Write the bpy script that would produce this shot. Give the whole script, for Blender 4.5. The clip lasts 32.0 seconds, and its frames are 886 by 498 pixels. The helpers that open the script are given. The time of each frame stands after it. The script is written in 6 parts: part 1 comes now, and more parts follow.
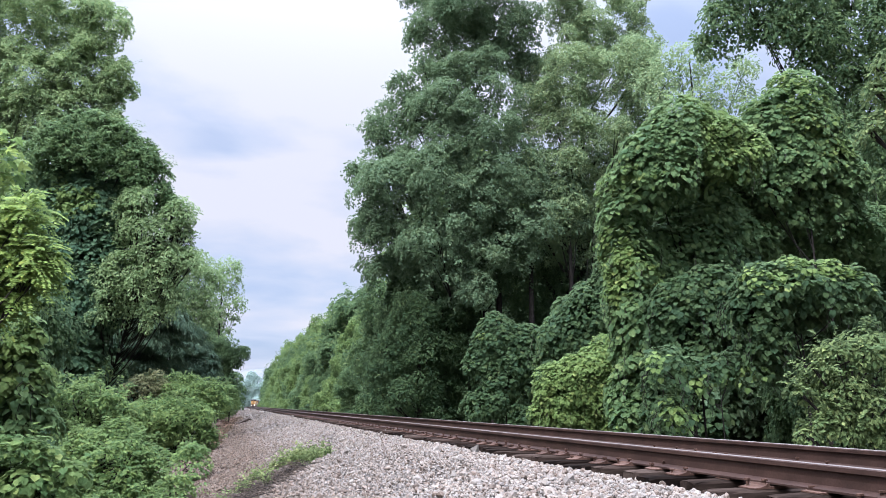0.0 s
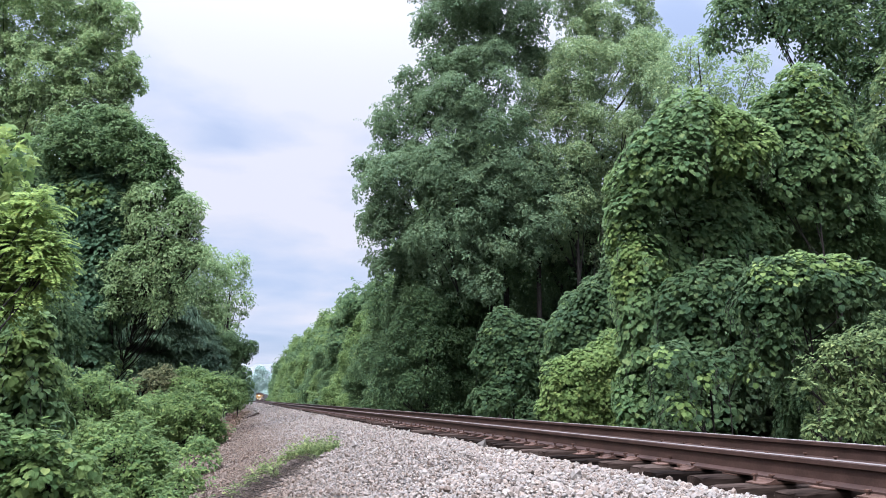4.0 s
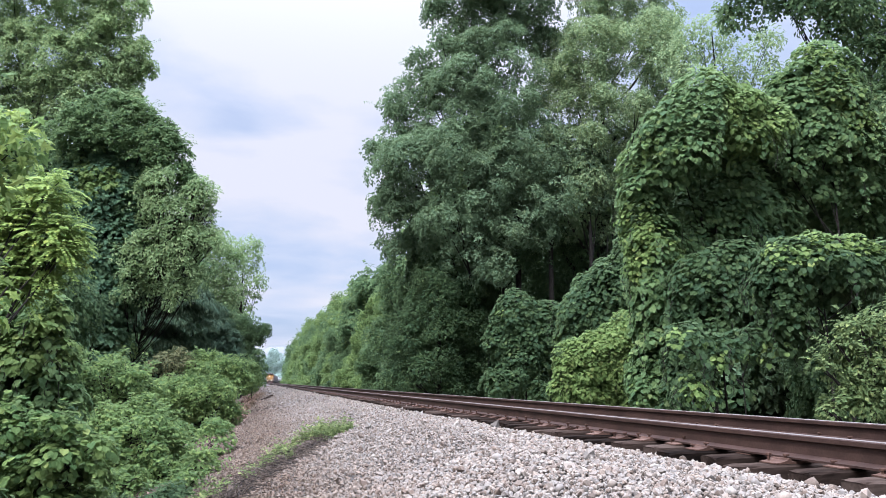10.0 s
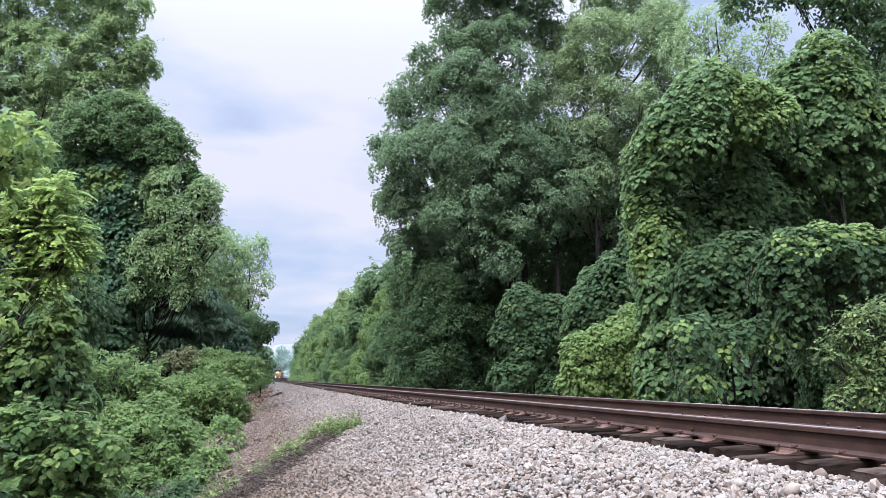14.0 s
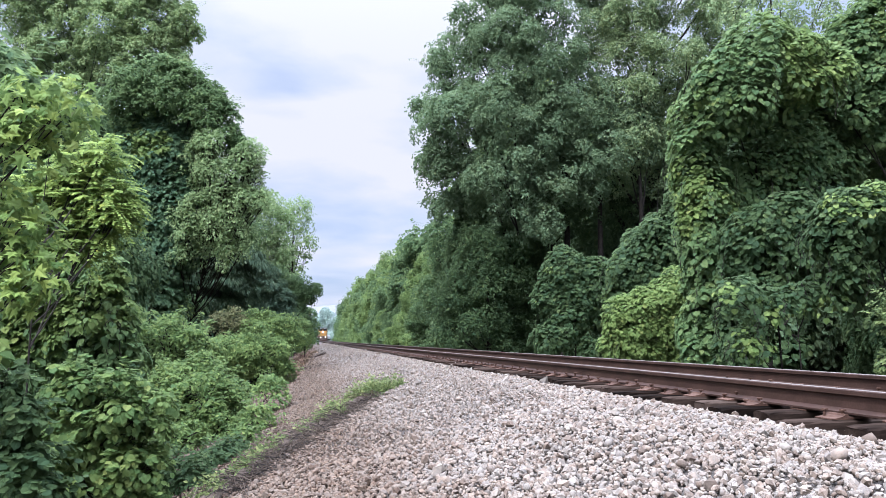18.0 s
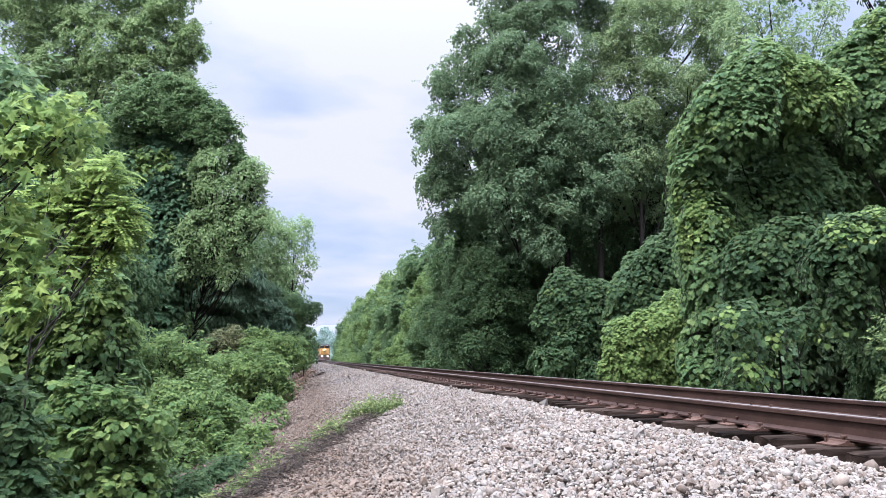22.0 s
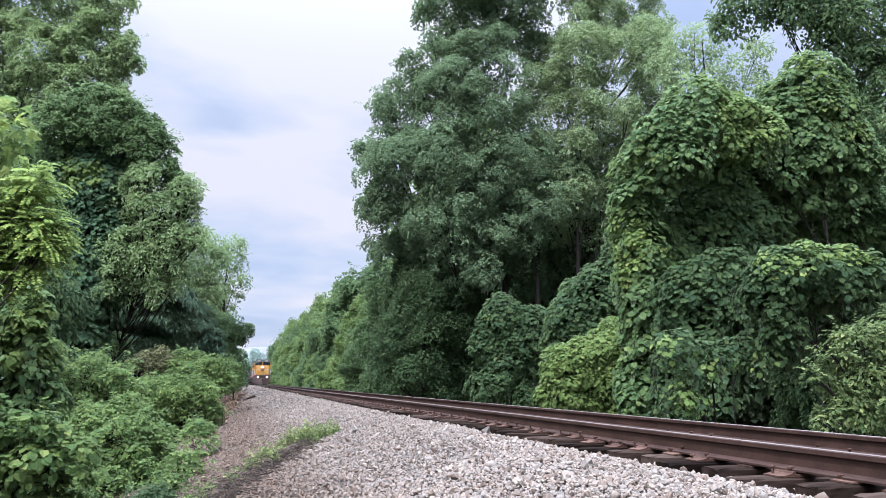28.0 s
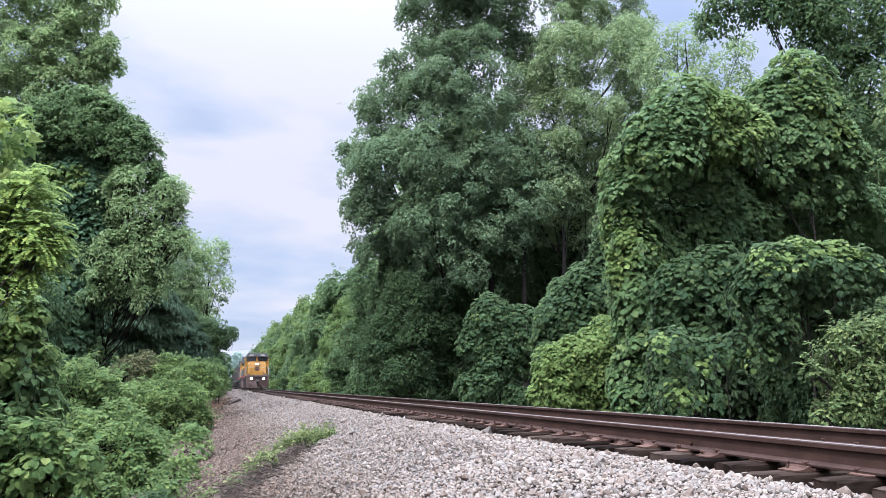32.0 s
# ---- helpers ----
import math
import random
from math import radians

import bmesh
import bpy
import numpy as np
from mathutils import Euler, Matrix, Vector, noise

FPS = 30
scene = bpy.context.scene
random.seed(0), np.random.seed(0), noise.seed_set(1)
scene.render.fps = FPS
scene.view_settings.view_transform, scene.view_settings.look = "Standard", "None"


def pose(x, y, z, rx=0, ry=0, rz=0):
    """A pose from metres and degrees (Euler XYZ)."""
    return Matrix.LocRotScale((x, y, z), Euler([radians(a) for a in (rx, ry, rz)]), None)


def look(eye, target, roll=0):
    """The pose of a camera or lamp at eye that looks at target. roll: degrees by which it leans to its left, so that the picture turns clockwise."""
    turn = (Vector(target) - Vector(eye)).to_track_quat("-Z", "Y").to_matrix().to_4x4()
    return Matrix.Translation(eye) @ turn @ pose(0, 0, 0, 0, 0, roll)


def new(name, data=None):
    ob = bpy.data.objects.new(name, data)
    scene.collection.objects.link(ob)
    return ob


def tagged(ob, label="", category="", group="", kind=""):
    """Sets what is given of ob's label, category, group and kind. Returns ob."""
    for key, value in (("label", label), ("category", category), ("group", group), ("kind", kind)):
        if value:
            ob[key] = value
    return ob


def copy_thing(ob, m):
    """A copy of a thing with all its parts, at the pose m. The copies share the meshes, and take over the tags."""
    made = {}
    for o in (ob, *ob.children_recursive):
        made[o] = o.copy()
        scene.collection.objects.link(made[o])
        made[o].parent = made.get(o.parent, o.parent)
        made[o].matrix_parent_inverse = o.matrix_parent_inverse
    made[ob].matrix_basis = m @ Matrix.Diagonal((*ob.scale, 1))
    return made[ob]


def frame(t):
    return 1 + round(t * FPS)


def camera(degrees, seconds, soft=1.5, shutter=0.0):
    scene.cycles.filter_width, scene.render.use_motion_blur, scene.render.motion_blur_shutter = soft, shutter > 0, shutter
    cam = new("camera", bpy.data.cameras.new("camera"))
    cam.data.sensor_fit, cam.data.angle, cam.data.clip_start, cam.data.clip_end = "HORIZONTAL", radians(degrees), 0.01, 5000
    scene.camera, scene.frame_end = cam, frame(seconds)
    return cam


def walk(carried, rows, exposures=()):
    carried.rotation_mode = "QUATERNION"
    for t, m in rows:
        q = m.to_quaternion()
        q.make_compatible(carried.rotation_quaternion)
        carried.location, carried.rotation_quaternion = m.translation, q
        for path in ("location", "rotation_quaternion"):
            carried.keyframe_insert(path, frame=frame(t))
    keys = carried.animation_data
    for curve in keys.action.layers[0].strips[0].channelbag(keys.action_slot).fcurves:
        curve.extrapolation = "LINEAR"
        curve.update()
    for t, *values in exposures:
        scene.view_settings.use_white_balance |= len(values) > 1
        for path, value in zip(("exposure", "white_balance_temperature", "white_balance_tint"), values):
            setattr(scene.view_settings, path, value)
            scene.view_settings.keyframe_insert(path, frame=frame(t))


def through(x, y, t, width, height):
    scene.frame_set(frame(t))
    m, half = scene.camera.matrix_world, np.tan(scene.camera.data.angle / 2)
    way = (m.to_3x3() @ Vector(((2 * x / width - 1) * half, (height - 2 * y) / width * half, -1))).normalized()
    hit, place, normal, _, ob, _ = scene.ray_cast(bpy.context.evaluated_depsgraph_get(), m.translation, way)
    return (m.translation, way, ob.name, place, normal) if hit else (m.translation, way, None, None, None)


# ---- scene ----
cam = camera(60.73, 32.0, soft=0.8)
# seconds, x, y, z, yaw, pitch, roll; x across the track, y along it, z up from the tops of the ties
PATH = [
    (0,-0.005,-0.007,0.631,-15.47,11.55,0.42), (0.5,-0.006,-0.009,0.631,-15.33,11.46,0.33), (1,-0.007,-0.014,0.630,-15.28,11.31,0.19),
    (1.5,-0.009,-0.008,0.629,-15.28,11.10,0.11), (2,-0.007,-0.010,0.631,-15.27,10.94,0.05), (2.5,-0.002,-0.010,0.630,-15.20,10.91,0.12),
    (3,-0.002,-0.003,0.629,-15.11,10.97,0.13), (3.5,0.000,-0.007,0.634,-14.99,11.06,0.24), (5.5,0.002,-0.014,0.633,-14.53,11.41,0.42),
    (6,-0.001,-0.014,0.633,-14.39,11.46,0.47), (6.5,-0.005,-0.012,0.638,-14.28,11.47,0.50), (7,-0.006,-0.012,0.635,-14.22,11.39,0.49),
    (7.5,0.001,-0.016,0.630,-14.22,11.17,0.49), (8,-0.004,-0.016,0.631,-14.30,10.80,0.45), (8.5,-0.002,-0.012,0.624,-14.32,10.39,0.47),
    (9,-0.003,-0.007,0.624,-14.26,10.00,0.49), (9.5,-0.002,-0.000,0.626,-14.12,9.82,0.50), (10,-0.004,-0.003,0.624,-13.97,9.84,0.48),
    (10.5,-0.007,-0.003,0.624,-13.89,9.89,0.51), (11,-0.008,-0.011,0.624,-13.86,9.97,0.58), (11.5,-0.007,-0.010,0.625,-13.81,10.10,0.66),
    (12,-0.000,-0.010,0.623,-13.76,10.23,0.73), (12.5,-0.000,-0.018,0.624,-13.77,10.24,0.79), (13,0.003,-0.017,0.624,-13.84,10.06,0.86),
    (13.5,0.002,-0.009,0.620,-13.87,9.79,1.00), (14,-0.002,-0.012,0.627,-13.51,9.49,1.22), (14.5,-0.003,-0.010,0.626,-12.71,9.26,1.26),
    (15,0.001,-0.007,0.624,-11.89,8.77,1.04), (15.5,0.002,0.001,0.619,-11.17,7.87,0.60), (17.5,0.010,0.015,0.621,-10.33,6.17,0.47),
    (18,0.013,0.017,0.621,-10.28,6.70,0.82), (18.5,0.013,0.015,0.625,-10.13,7.26,1.19), (19,0.016,0.008,0.618,-9.88,7.61,1.38),
    (19.5,0.012,0.012,0.621,-9.56,7.70,1.33), (20,0.016,0.015,0.619,-9.29,7.74,1.04), (20.5,0.017,0.017,0.621,-9.22,7.83,0.64),
    (21,0.013,0.010,0.621,-9.45,7.97,0.28), (21.5,0.013,0.011,0.620,-9.86,8.15,0.12), (22,0.006,0.008,0.619,-10.25,8.27,0.13),
    (22.5,0.002,0.012,0.624,-10.41,8.33,0.34), (23,-0.003,0.016,0.619,-10.44,8.41,0.55), (23.5,-0.009,0.019,0.621,-10.57,8.45,0.76),
    (24,-0.005,0.019,0.622,-10.86,8.56,1.05), (24.5,-0.010,0.025,0.619,-11.44,8.68,1.10), (25,-0.006,0.028,0.616,-12.16,8.75,0.83),
    (25.5,-0.015,0.031,0.619,-12.79,8.81,0.51), (27.5,-0.095,0.181,0.634,-14.80,9.77,-0.23), (28,-0.083,0.186,0.643,-15.16,10.06,-0.43),
    (28.5,-0.142,0.226,0.649,-15.36,10.36,0.08), (29,-0.198,0.234,0.649,-15.28,10.54,0.75), (29.5,-0.182,0.200,0.642,-14.97,10.45,0.84),
    (30,-0.191,0.210,0.634,-14.98,10.18,0.68), (30.5,-0.231,0.245,0.639,-15.54,9.79,0.56), (31,-0.277,0.281,0.637,-16.20,9.59,0.53),
    (31.5,-0.292,0.297,0.639,-16.52,9.70,0.56), (32,-0.296,0.292,0.639,-16.56,10.12,0.44),
]
EXPOSURES = [(0, 0.76, 5790, 15.5), (15, 0.76, 5790, 15.5), (18, 0.84, 5790, 15.5), (24, 0.82, 5790, 15.5), (28, 0.76, 5790, 15.5), (32, 0.76, 5790, 15.5)]
walk(cam, [(t, pose(x, y, z, 0, 0, a) @ pose(0, 0, 0, b) @ pose(0, 0, 0, 0, c) @ pose(0, 0, 0, 90)) for t, x, y, z, a, b, c in PATH], EXPOSURES)

# ---- world and sun ----
SUN_UP, SUN_TURN = 51.0, -128.0
world = bpy.data.worlds.new("sky")
scene.world = world
world.use_nodes = True


def link(tree, a, b):
    tree.links.new(a, b)


def node(tree, kind, **values):
    n = tree.nodes.new(kind)
    for key, value in values.items():
        if key in n.inputs:
            n.inputs[key].default_value = value
    return n


def math_node(tree, op, a, b=None):
    n = tree.nodes.new("ShaderNodeMath")
    n.operation = op
    for i, v in enumerate((a, b)):
        if v is None:
            continue
        if isinstance(v, (int, float)):
            n.inputs[i].default_value = v
        else:
            link(tree, v, n.inputs[i])
    return n.outputs[0]


def ramp(tree, fac, stops):
    n = tree.nodes.new("ShaderNodeValToRGB")
    while len(n.color_ramp.elements) < len(stops):
        n.color_ramp.elements.new(0.5)
    for e, (p, c) in zip(n.color_ramp.elements, stops):
        e.position, e.color = p, (*c, 1) if len(c) == 3 else c
    link(tree, fac, n.inputs[0])
    return n.outputs[0]


def mix_colour(tree, fac, a, b, blend="MIX"):
    n = tree.nodes.new("ShaderNodeMix")
    n.data_type, n.blend_type = "RGBA", blend
    for sock, v in ((n.inputs[0], fac), (n.inputs[6], a), (n.inputs[7], b)):
        if isinstance(v, (int, float)):
            sock.default_value = v
        elif isinstance(v, tuple):
            sock.default_value = (*v, 1)
        else:
            link(tree, v, sock)
    return n.outputs[2]


def build_world():
    w = world.node_tree
    w.nodes.clear()
    out = w.nodes.new("ShaderNodeOutputWorld")
    sky = w.nodes.new("ShaderNodeTexSky")
    sky.sky_type, sky.sun_disc = "NISHITA", False
    sky.sun_elevation, sky.sun_rotation = radians(SUN_UP), radians(SUN_TURN)
    sky.air_density, sky.dust_density, sky.ozone_density = 1.0, 2.0, 1.0
    clear = node(w, "ShaderNodeBackground", Strength=SKY)
    link(w, sky.outputs[0], clear.inputs[0])
    # thin broken cloud, drawn out in long soft bands
    co = w.nodes.new("ShaderNodeTexCoord")
    xyz = w.nodes.new("ShaderNodeSeparateXYZ")
    link(w, co.outputs["Generated"], xyz.inputs[0])
    height = math_node(w, "MAXIMUM", xyz.outputs[2], 0.0)
    up = math_node(w, "ADD", height, 0.22)
    flat = w.nodes.new("ShaderNodeCombineXYZ")
    link(w, math_node(w, "DIVIDE", xyz.outputs[0], up), flat.inputs[0])
    link(w, math_node(w, "DIVIDE", xyz.outputs[1], up), flat.inputs[1])
    turn = w.nodes.new("ShaderNodeMapping")
    turn.inputs["Rotation"].default_value = (0, 0, radians(25))
    turn.inputs["Scale"].default_value = (0.8, 1.1, 1)
    turn.inputs["Location"].default_value = CLOUD_SHIFT
    link(w, flat.outputs[0], turn.inputs[0])
    big = node(w, "ShaderNodeTexNoise", Scale=1.15, Detail=3.0, Roughness=0.45, Distortion=0.4)
    link(w, turn.outputs[0], big.inputs["Vector"])
    fine = node(w, "ShaderNodeTexNoise", Scale=4.5, Detail=6.0, Roughness=0.55, Distortion=0.3)
    link(w, turn.outputs[0], fine.inputs["Vector"])
    both = math_node(w, "ADD", math_node(w, "MULTIPLY", big.outputs[0], 0.8), math_node(w, "MULTIPLY", fine.outputs[0], 0.2))
    # the cloud banks and clear gaps over the far end of the line: azimuth, elevation, width, height in degrees, weight
    azimuth = math_node(w, "MULTIPLY", math_node(w, "ARCTAN2", xyz.outputs[0], xyz.outputs[1]), 57.3)
    elevation = math_node(w, "MULTIPLY", math_node(w, "ARCSINE", xyz.outputs[2]), 57.3)
    for a, e, wide, high, weight in CLOUD_BANKS:
        far = math_node(w, "ADD", math_node(w, "POWER", math_node(w, "ABSOLUTE", math_node(w, "DIVIDE", math_node(w, "SUBTRACT", azimuth, a), wide)), 2.0),
                        math_node(w, "POWER", math_node(w, "ABSOLUTE", math_node(w, "DIVIDE", math_node(w, "SUBTRACT", elevation, e), high)), 2.0))
        both = math_node(w, "ADD", both, math_node(w, "MULTIPLY", math_node(w, "EXPONENT", math_node(w, "MULTIPLY", far, -1.0)), weight))
    mask = ramp(w, both, [(0.38, (0.7,) * 3), (0.47, (0.9,) * 3), (0.56, (1, 1, 1))])
    tone = ramp(w, both, [(0.36, (0.62, 0.74, 0.96)), (0.46, (0.80, 0.87, 0.99)), (0.55, (1.0, 0.985, 1.0))])
    cloud = node(w, "ShaderNodeBackground", Strength=CLOUD)
    # bluer towards the zenith
    link(w, mix_colour(w, math_node(w, "MULTIPLY", height, height), tone, (0.90, 0.95, 1.06)), cloud.inputs[0])
    # a clouded sky is brightest overhead
    bright = math_node(w, "ADD", math_node(w, "MULTIPLY", math_node(w, "POWER", height, 6.0), 16.0), 0.665)
    # the wide glow of the hazy sun
    to_sun = w.nodes.new("ShaderNodeVectorMath")
    to_sun.operation = "DOT_PRODUCT"
    link(w, co.outputs["Generated"], to_sun.inputs[0])
    to_sun.inputs[1].default_value = (math.cos(radians(SUN_UP)) * math.sin(radians(SUN_TURN)), math.cos(radians(SUN_UP)) * math.cos(radians(SUN_TURN)), math.sin(radians(SUN_UP)))
    glowing = math_node(w, "MULTIPLY", math_node(w, "POWER", math_node(w, "MAXIMUM", to_sun.outputs["Value"], 0.0), 3.0), AUREOLE)
    link(w, math_node(w, "MULTIPLY", math_node(w, "ADD", bright, glowing), CLOUD), cloud.inputs["Strength"])
    mixed = w.nodes.new("ShaderNodeMixShader")
    link(w, mask, mixed.inputs[0])
    link(w, clear.outputs[0], mixed.inputs[1])
    link(w, cloud.outputs[0], mixed.inputs[2])
    link(w, mixed.outputs[0], out.inputs[0])


CLOUD_BANKS = [(-1.7, 26.5, 9, 3.2, 0.16), (6.7, 24.8, 6, 2.8, 0.15), (3.9, 16.9, 6, 2.0, 0.13), (7.5, 12.8, 5, 1.1, 0.08), (-5.4, 19.4, 4, 2.5, 0.06), (2.5, 20.3, 7, 1.8, -0.08), (2.1, 9.7, 9, 2.8, -0.09), (-5.9, 27.4, 3, 2, -0.02), (33.8, 26.1, 5, 3, -0.1), (-7.0, 15.3, 4, 2, 0.06)]
SKY, CLOUD, CLOUD_SHIFT, AUREOLE = 0.085, 0.76, (0.3, 0.1, 0.0), 3.5
build_world()
sun = new("sun", bpy.data.lights.new("sun", "SUN"))
sun.data.energy, sun.data.angle, sun.data.color = 2.9, radians(18), (1.0, 0.94, 0.84)
sun.matrix_world = look((60 * math.cos(radians(SUN_UP)) * math.sin(radians(SUN_TURN)), 60 * math.cos(radians(SUN_UP)) * math.cos(radians(SUN_TURN)), 60 * math.sin(radians(SUN_UP))), (0, 0, 0))

# ---- materials ----


def material(name):
    m = bpy.data.materials.new(name)
    m.use_nodes = True
    t = m.node_tree
    return m, t, t.nodes["Principled BSDF"]


def leaf_material(name, dark, light, rough=0.62, tint=(0.30, 0.36, 0.06), through=0.36, spots=0.0, spec=0.06):
    """Leaf colour varied leaf by leaf and in broad patches; light comes through the blades."""
    m, t, p = material(name)
    geo = t.nodes.new("ShaderNodeNewGeometry")
    n = node(t, "ShaderNodeTexNoise", Scale=0.55, Detail=3.0)
    link(t, geo.outputs["Position"], n.inputs["Vector"])
    per = geo.outputs["Random Per Island"]
    f = math_node(t, "ADD", math_node(t, "MULTIPLY", per, 0.60), math_node(t, "MULTIPLY", n.outputs[0], 0.40))
    col = ramp(t, f, [(0.2, dark), (0.55, tuple((a + b) / 2 for a, b in zip(dark, light))), (0.85, light)])
    odd = ramp(t, per, [(0.955, (0, 0, 0)), (0.985, (1, 1, 1))])
    col = mix_colour(t, math_node(t, "MULTIPLY", odd, 0.55 + spots), col, tint)
    link(t, col, p.inputs["Base Color"])
    p.inputs["Roughness"].default_value = rough
    p.inputs["Specular IOR Level"].default_value = spec
    tr = t.nodes.new("ShaderNodeBsdfTranslucent")
    link(t, mix_colour(t, 0.5, col, (0.16, 0.22, 0.11)), tr.inputs[0])
    mx = t.nodes.new("ShaderNodeMixShader")
    mx.inputs[0].default_value = through
    link(t, p.outputs[0], mx.inputs[1])
    link(t, tr.outputs[0], mx.inputs[2])
    link(t, mx.outputs[0], t.nodes["Material Output"].inputs[0])
    return m


def rough_material(name, stops, scale=6.0, rough=0.85, bump=0.4, metal=0.0, fine=60.0, use_random=0.0, coords="Object", spec=0.3, stretch=None):
    """A mottled surface: broad stains, fine grain and relief; stops are colours from dark to light."""
    m, t, p = material(name)
    co = t.nodes.new("ShaderNodeTexCoord")
    a = node(t, "ShaderNodeTexNoise", Scale=scale, Detail=6.0, Roughness=0.6)
    b = node(t, "ShaderNodeTexNoise", Scale=fine, Detail=3.0)
    source = co.outputs[coords]
    if stretch:
        mapping = t.nodes.new("ShaderNodeMapping")
        mapping.inputs["Scale"].default_value = stretch
        link(t, source, mapping.inputs[0])
        source = mapping.outputs[0]
    for n in (a, b):
        link(t, source, n.inputs["Vector"])
    f = math_node(t, "ADD", math_node(t, "MULTIPLY", a.outputs[0], 0.65), math_node(t, "MULTIPLY", b.outputs[0], 0.35))
    if use_random:
        info = t.nodes.new("ShaderNodeObjectInfo")
        f = math_node(t, "ADD", f, math_node(t, "MULTIPLY", math_node(t, "SUBTRACT", info.outputs["Random"], 0.5), use_random))
    lo, hi = 0.3, 0.7
    col = ramp(t, f, [(lo + (hi - lo) * i / max(1, len(stops) - 1), c) for i, c in enumerate(stops)])
    link(t, col, p.inputs["Base Color"])
    p.inputs["Roughness"].default_value, p.inputs["Metallic"].default_value = rough, metal
    p.inputs["Specular IOR Level"].default_value = spec
    bp = node(t, "ShaderNodeBump", Strength=bump, Distance=0.01)
    link(t, f, bp.inputs["Height"])
    link(t, bp.outputs[0], p.inputs["Normal"])
    return m


def island_stone(name, stops, scale=45.0):
    """Stones that each have their own tone, with dust and grain on them."""
    m, t, p = material(name)
    geo = t.nodes.new("ShaderNodeNewGeometry")
    a = node(t, "ShaderNodeTexNoise", Scale=scale, Detail=4.0)
    b = node(t, "ShaderNodeTexNoise", Scale=0.9, Detail=4.0)
    for n in (a, b):
        link(t, geo.outputs["Position"], n.inputs["Vector"])
    f = math_node(t, "ADD", math_node(t, "MULTIPLY", geo.outputs["Random Per Island"], 0.75), math_node(t, "MULTIPLY", a.outputs[0], 0.25))
    col = ramp(t, f, [(0.05 + 0.9 * i / (len(stops) - 1), c) for i, c in enumerate(stops)])
    # old dirt settles on the outer shoulder
    xyz = t.nodes.new("ShaderNodeSeparateXYZ")
    link(t, geo.outputs["Position"], xyz.inputs[0])
    side = math_node(t, "ADD", xyz.outputs[0], math_node(t, "MULTIPLY", b.outputs[0], 1.6))
    dirt = ramp(t, math_node(t, "MULTIPLY", side, 0.25), [(0.30, (1, 1, 1)), (0.58, (0, 0, 0))])
    col = mix_colour(t, math_node(t, "MULTIPLY", dirt, 0.9), col, mix_colour(t, 1.0, col, (0.64, 0.55, 0.48), "MULTIPLY"))
    link(t, col, p.inputs["Base Color"])
    p.inputs["Roughness"].default_value = 0.9
    p.inputs["Specular IOR Level"].default_value = 0.25
    bp = node(t, "ShaderNodeBump", Strength=0.8, Distance=0.005)
    link(t, a.outputs[0], bp.inputs["Height"])
    link(t, bp.outputs[0], p.inputs["Normal"])
    return m


def paint(name, colour, rough=0.4, metal=0.0, dirt=(0.12, 0.09, 0.07), amount=0.35):
    """Weathered paint with soot and rust in patches."""
    m, t, p = material(name)
    co = t.nodes.new("ShaderNodeTexCoord")
    n = node(t, "ShaderNodeTexNoise", Scale=2.5, Detail=8.0, Roughness=0.65)
    link(t, co.outputs["Object"], n.inputs["Vector"])
    k = ramp(t, n.outputs[0], [(0.45, (0, 0, 0)), (0.75, (1, 1, 1))])
    link(t, mix_colour(t, math_node(t, "MULTIPLY", k, amount), colour, dirt), p.inputs["Base Color"])
    p.inputs["Roughness"].default_value, p.inputs["Metallic"].default_value = rough, metal
    return m


def glow(name, colour, strength):
    m, t, p = material(name)
    p.inputs["Base Color"].default_value = (*colour, 1)
    p.inputs["Emission Color"].default_value = (*colour, 1)
    p.inputs["Emission Strength"].default_value = strength
    return m


OAK = leaf_material("oak_leaves", (0.088, 0.143, 0.082), (0.155, 0.210, 0.108), tint=(0.17, 0.21, 0.1), through=0.45)
POPLAR = leaf_material("poplar_leaves", (0.155, 0.228, 0.121), (0.290, 0.354, 0.164), tint=(0.26, 0.3, 0.14), through=0.48)
# one vine leaf in shaded, sunlit and brightest tones; the light is in the colour
SHADED_VINE = leaf_material("vine_leaves", (0.029, 0.057, 0.028), (0.070, 0.108, 0.042), rough=0.6, tint=(0.12, 0.15, 0.06), through=0.50, spec=0.06)
SUNLIT_VINE = leaf_material("sunlit_vine_leaves", (0.057, 0.105, 0.045), (0.139, 0.202, 0.077), rough=0.6, tint=(0.16, 0.20, 0.07), through=0.50, spec=0.06)
LIGHT_VINE = leaf_material("light_vine_leaves", (0.087, 0.141, 0.043), (0.174, 0.233, 0.071), rough=0.6, tint=(0.22, 0.25, 0.08), through=0.50, spec=0.06)
YOUNG = leaf_material("young_bright_leaves", (0.15, 0.23, 0.06), (0.29, 0.37, 0.092), rough=0.5, tint=(0.36, 0.36, 0.08), through=0.45)
SHRUB = leaf_material("shrub_leaves", (0.066, 0.117, 0.041), (0.177, 0.236, 0.072), tint=(0.24, 0.28, 0.09), through=0.50)
PINE = leaf_material("pine_needles", (0.036, 0.066, 0.044), (0.085, 0.125, 0.072), tint=(0.12, 0.12, 0.07), through=0.2)
WOODLAND = leaf_material("woodland_leaves", (0.044, 0.086, 0.042), (0.120, 0.174, 0.070), tint=(0.18, 0.20, 0.08), through=0.50)
ASH = leaf_material("ash_leaves", (0.172, 0.256, 0.122), (0.370, 0.455, 0.199), tint=(0.26, 0.3, 0.15), through=0.52)
DRY = leaf_material("dry_vine_leaves", (0.075, 0.080, 0.040), (0.170, 0.170, 0.080), tint=(0.22, 0.14, 0.09), through=0.25)
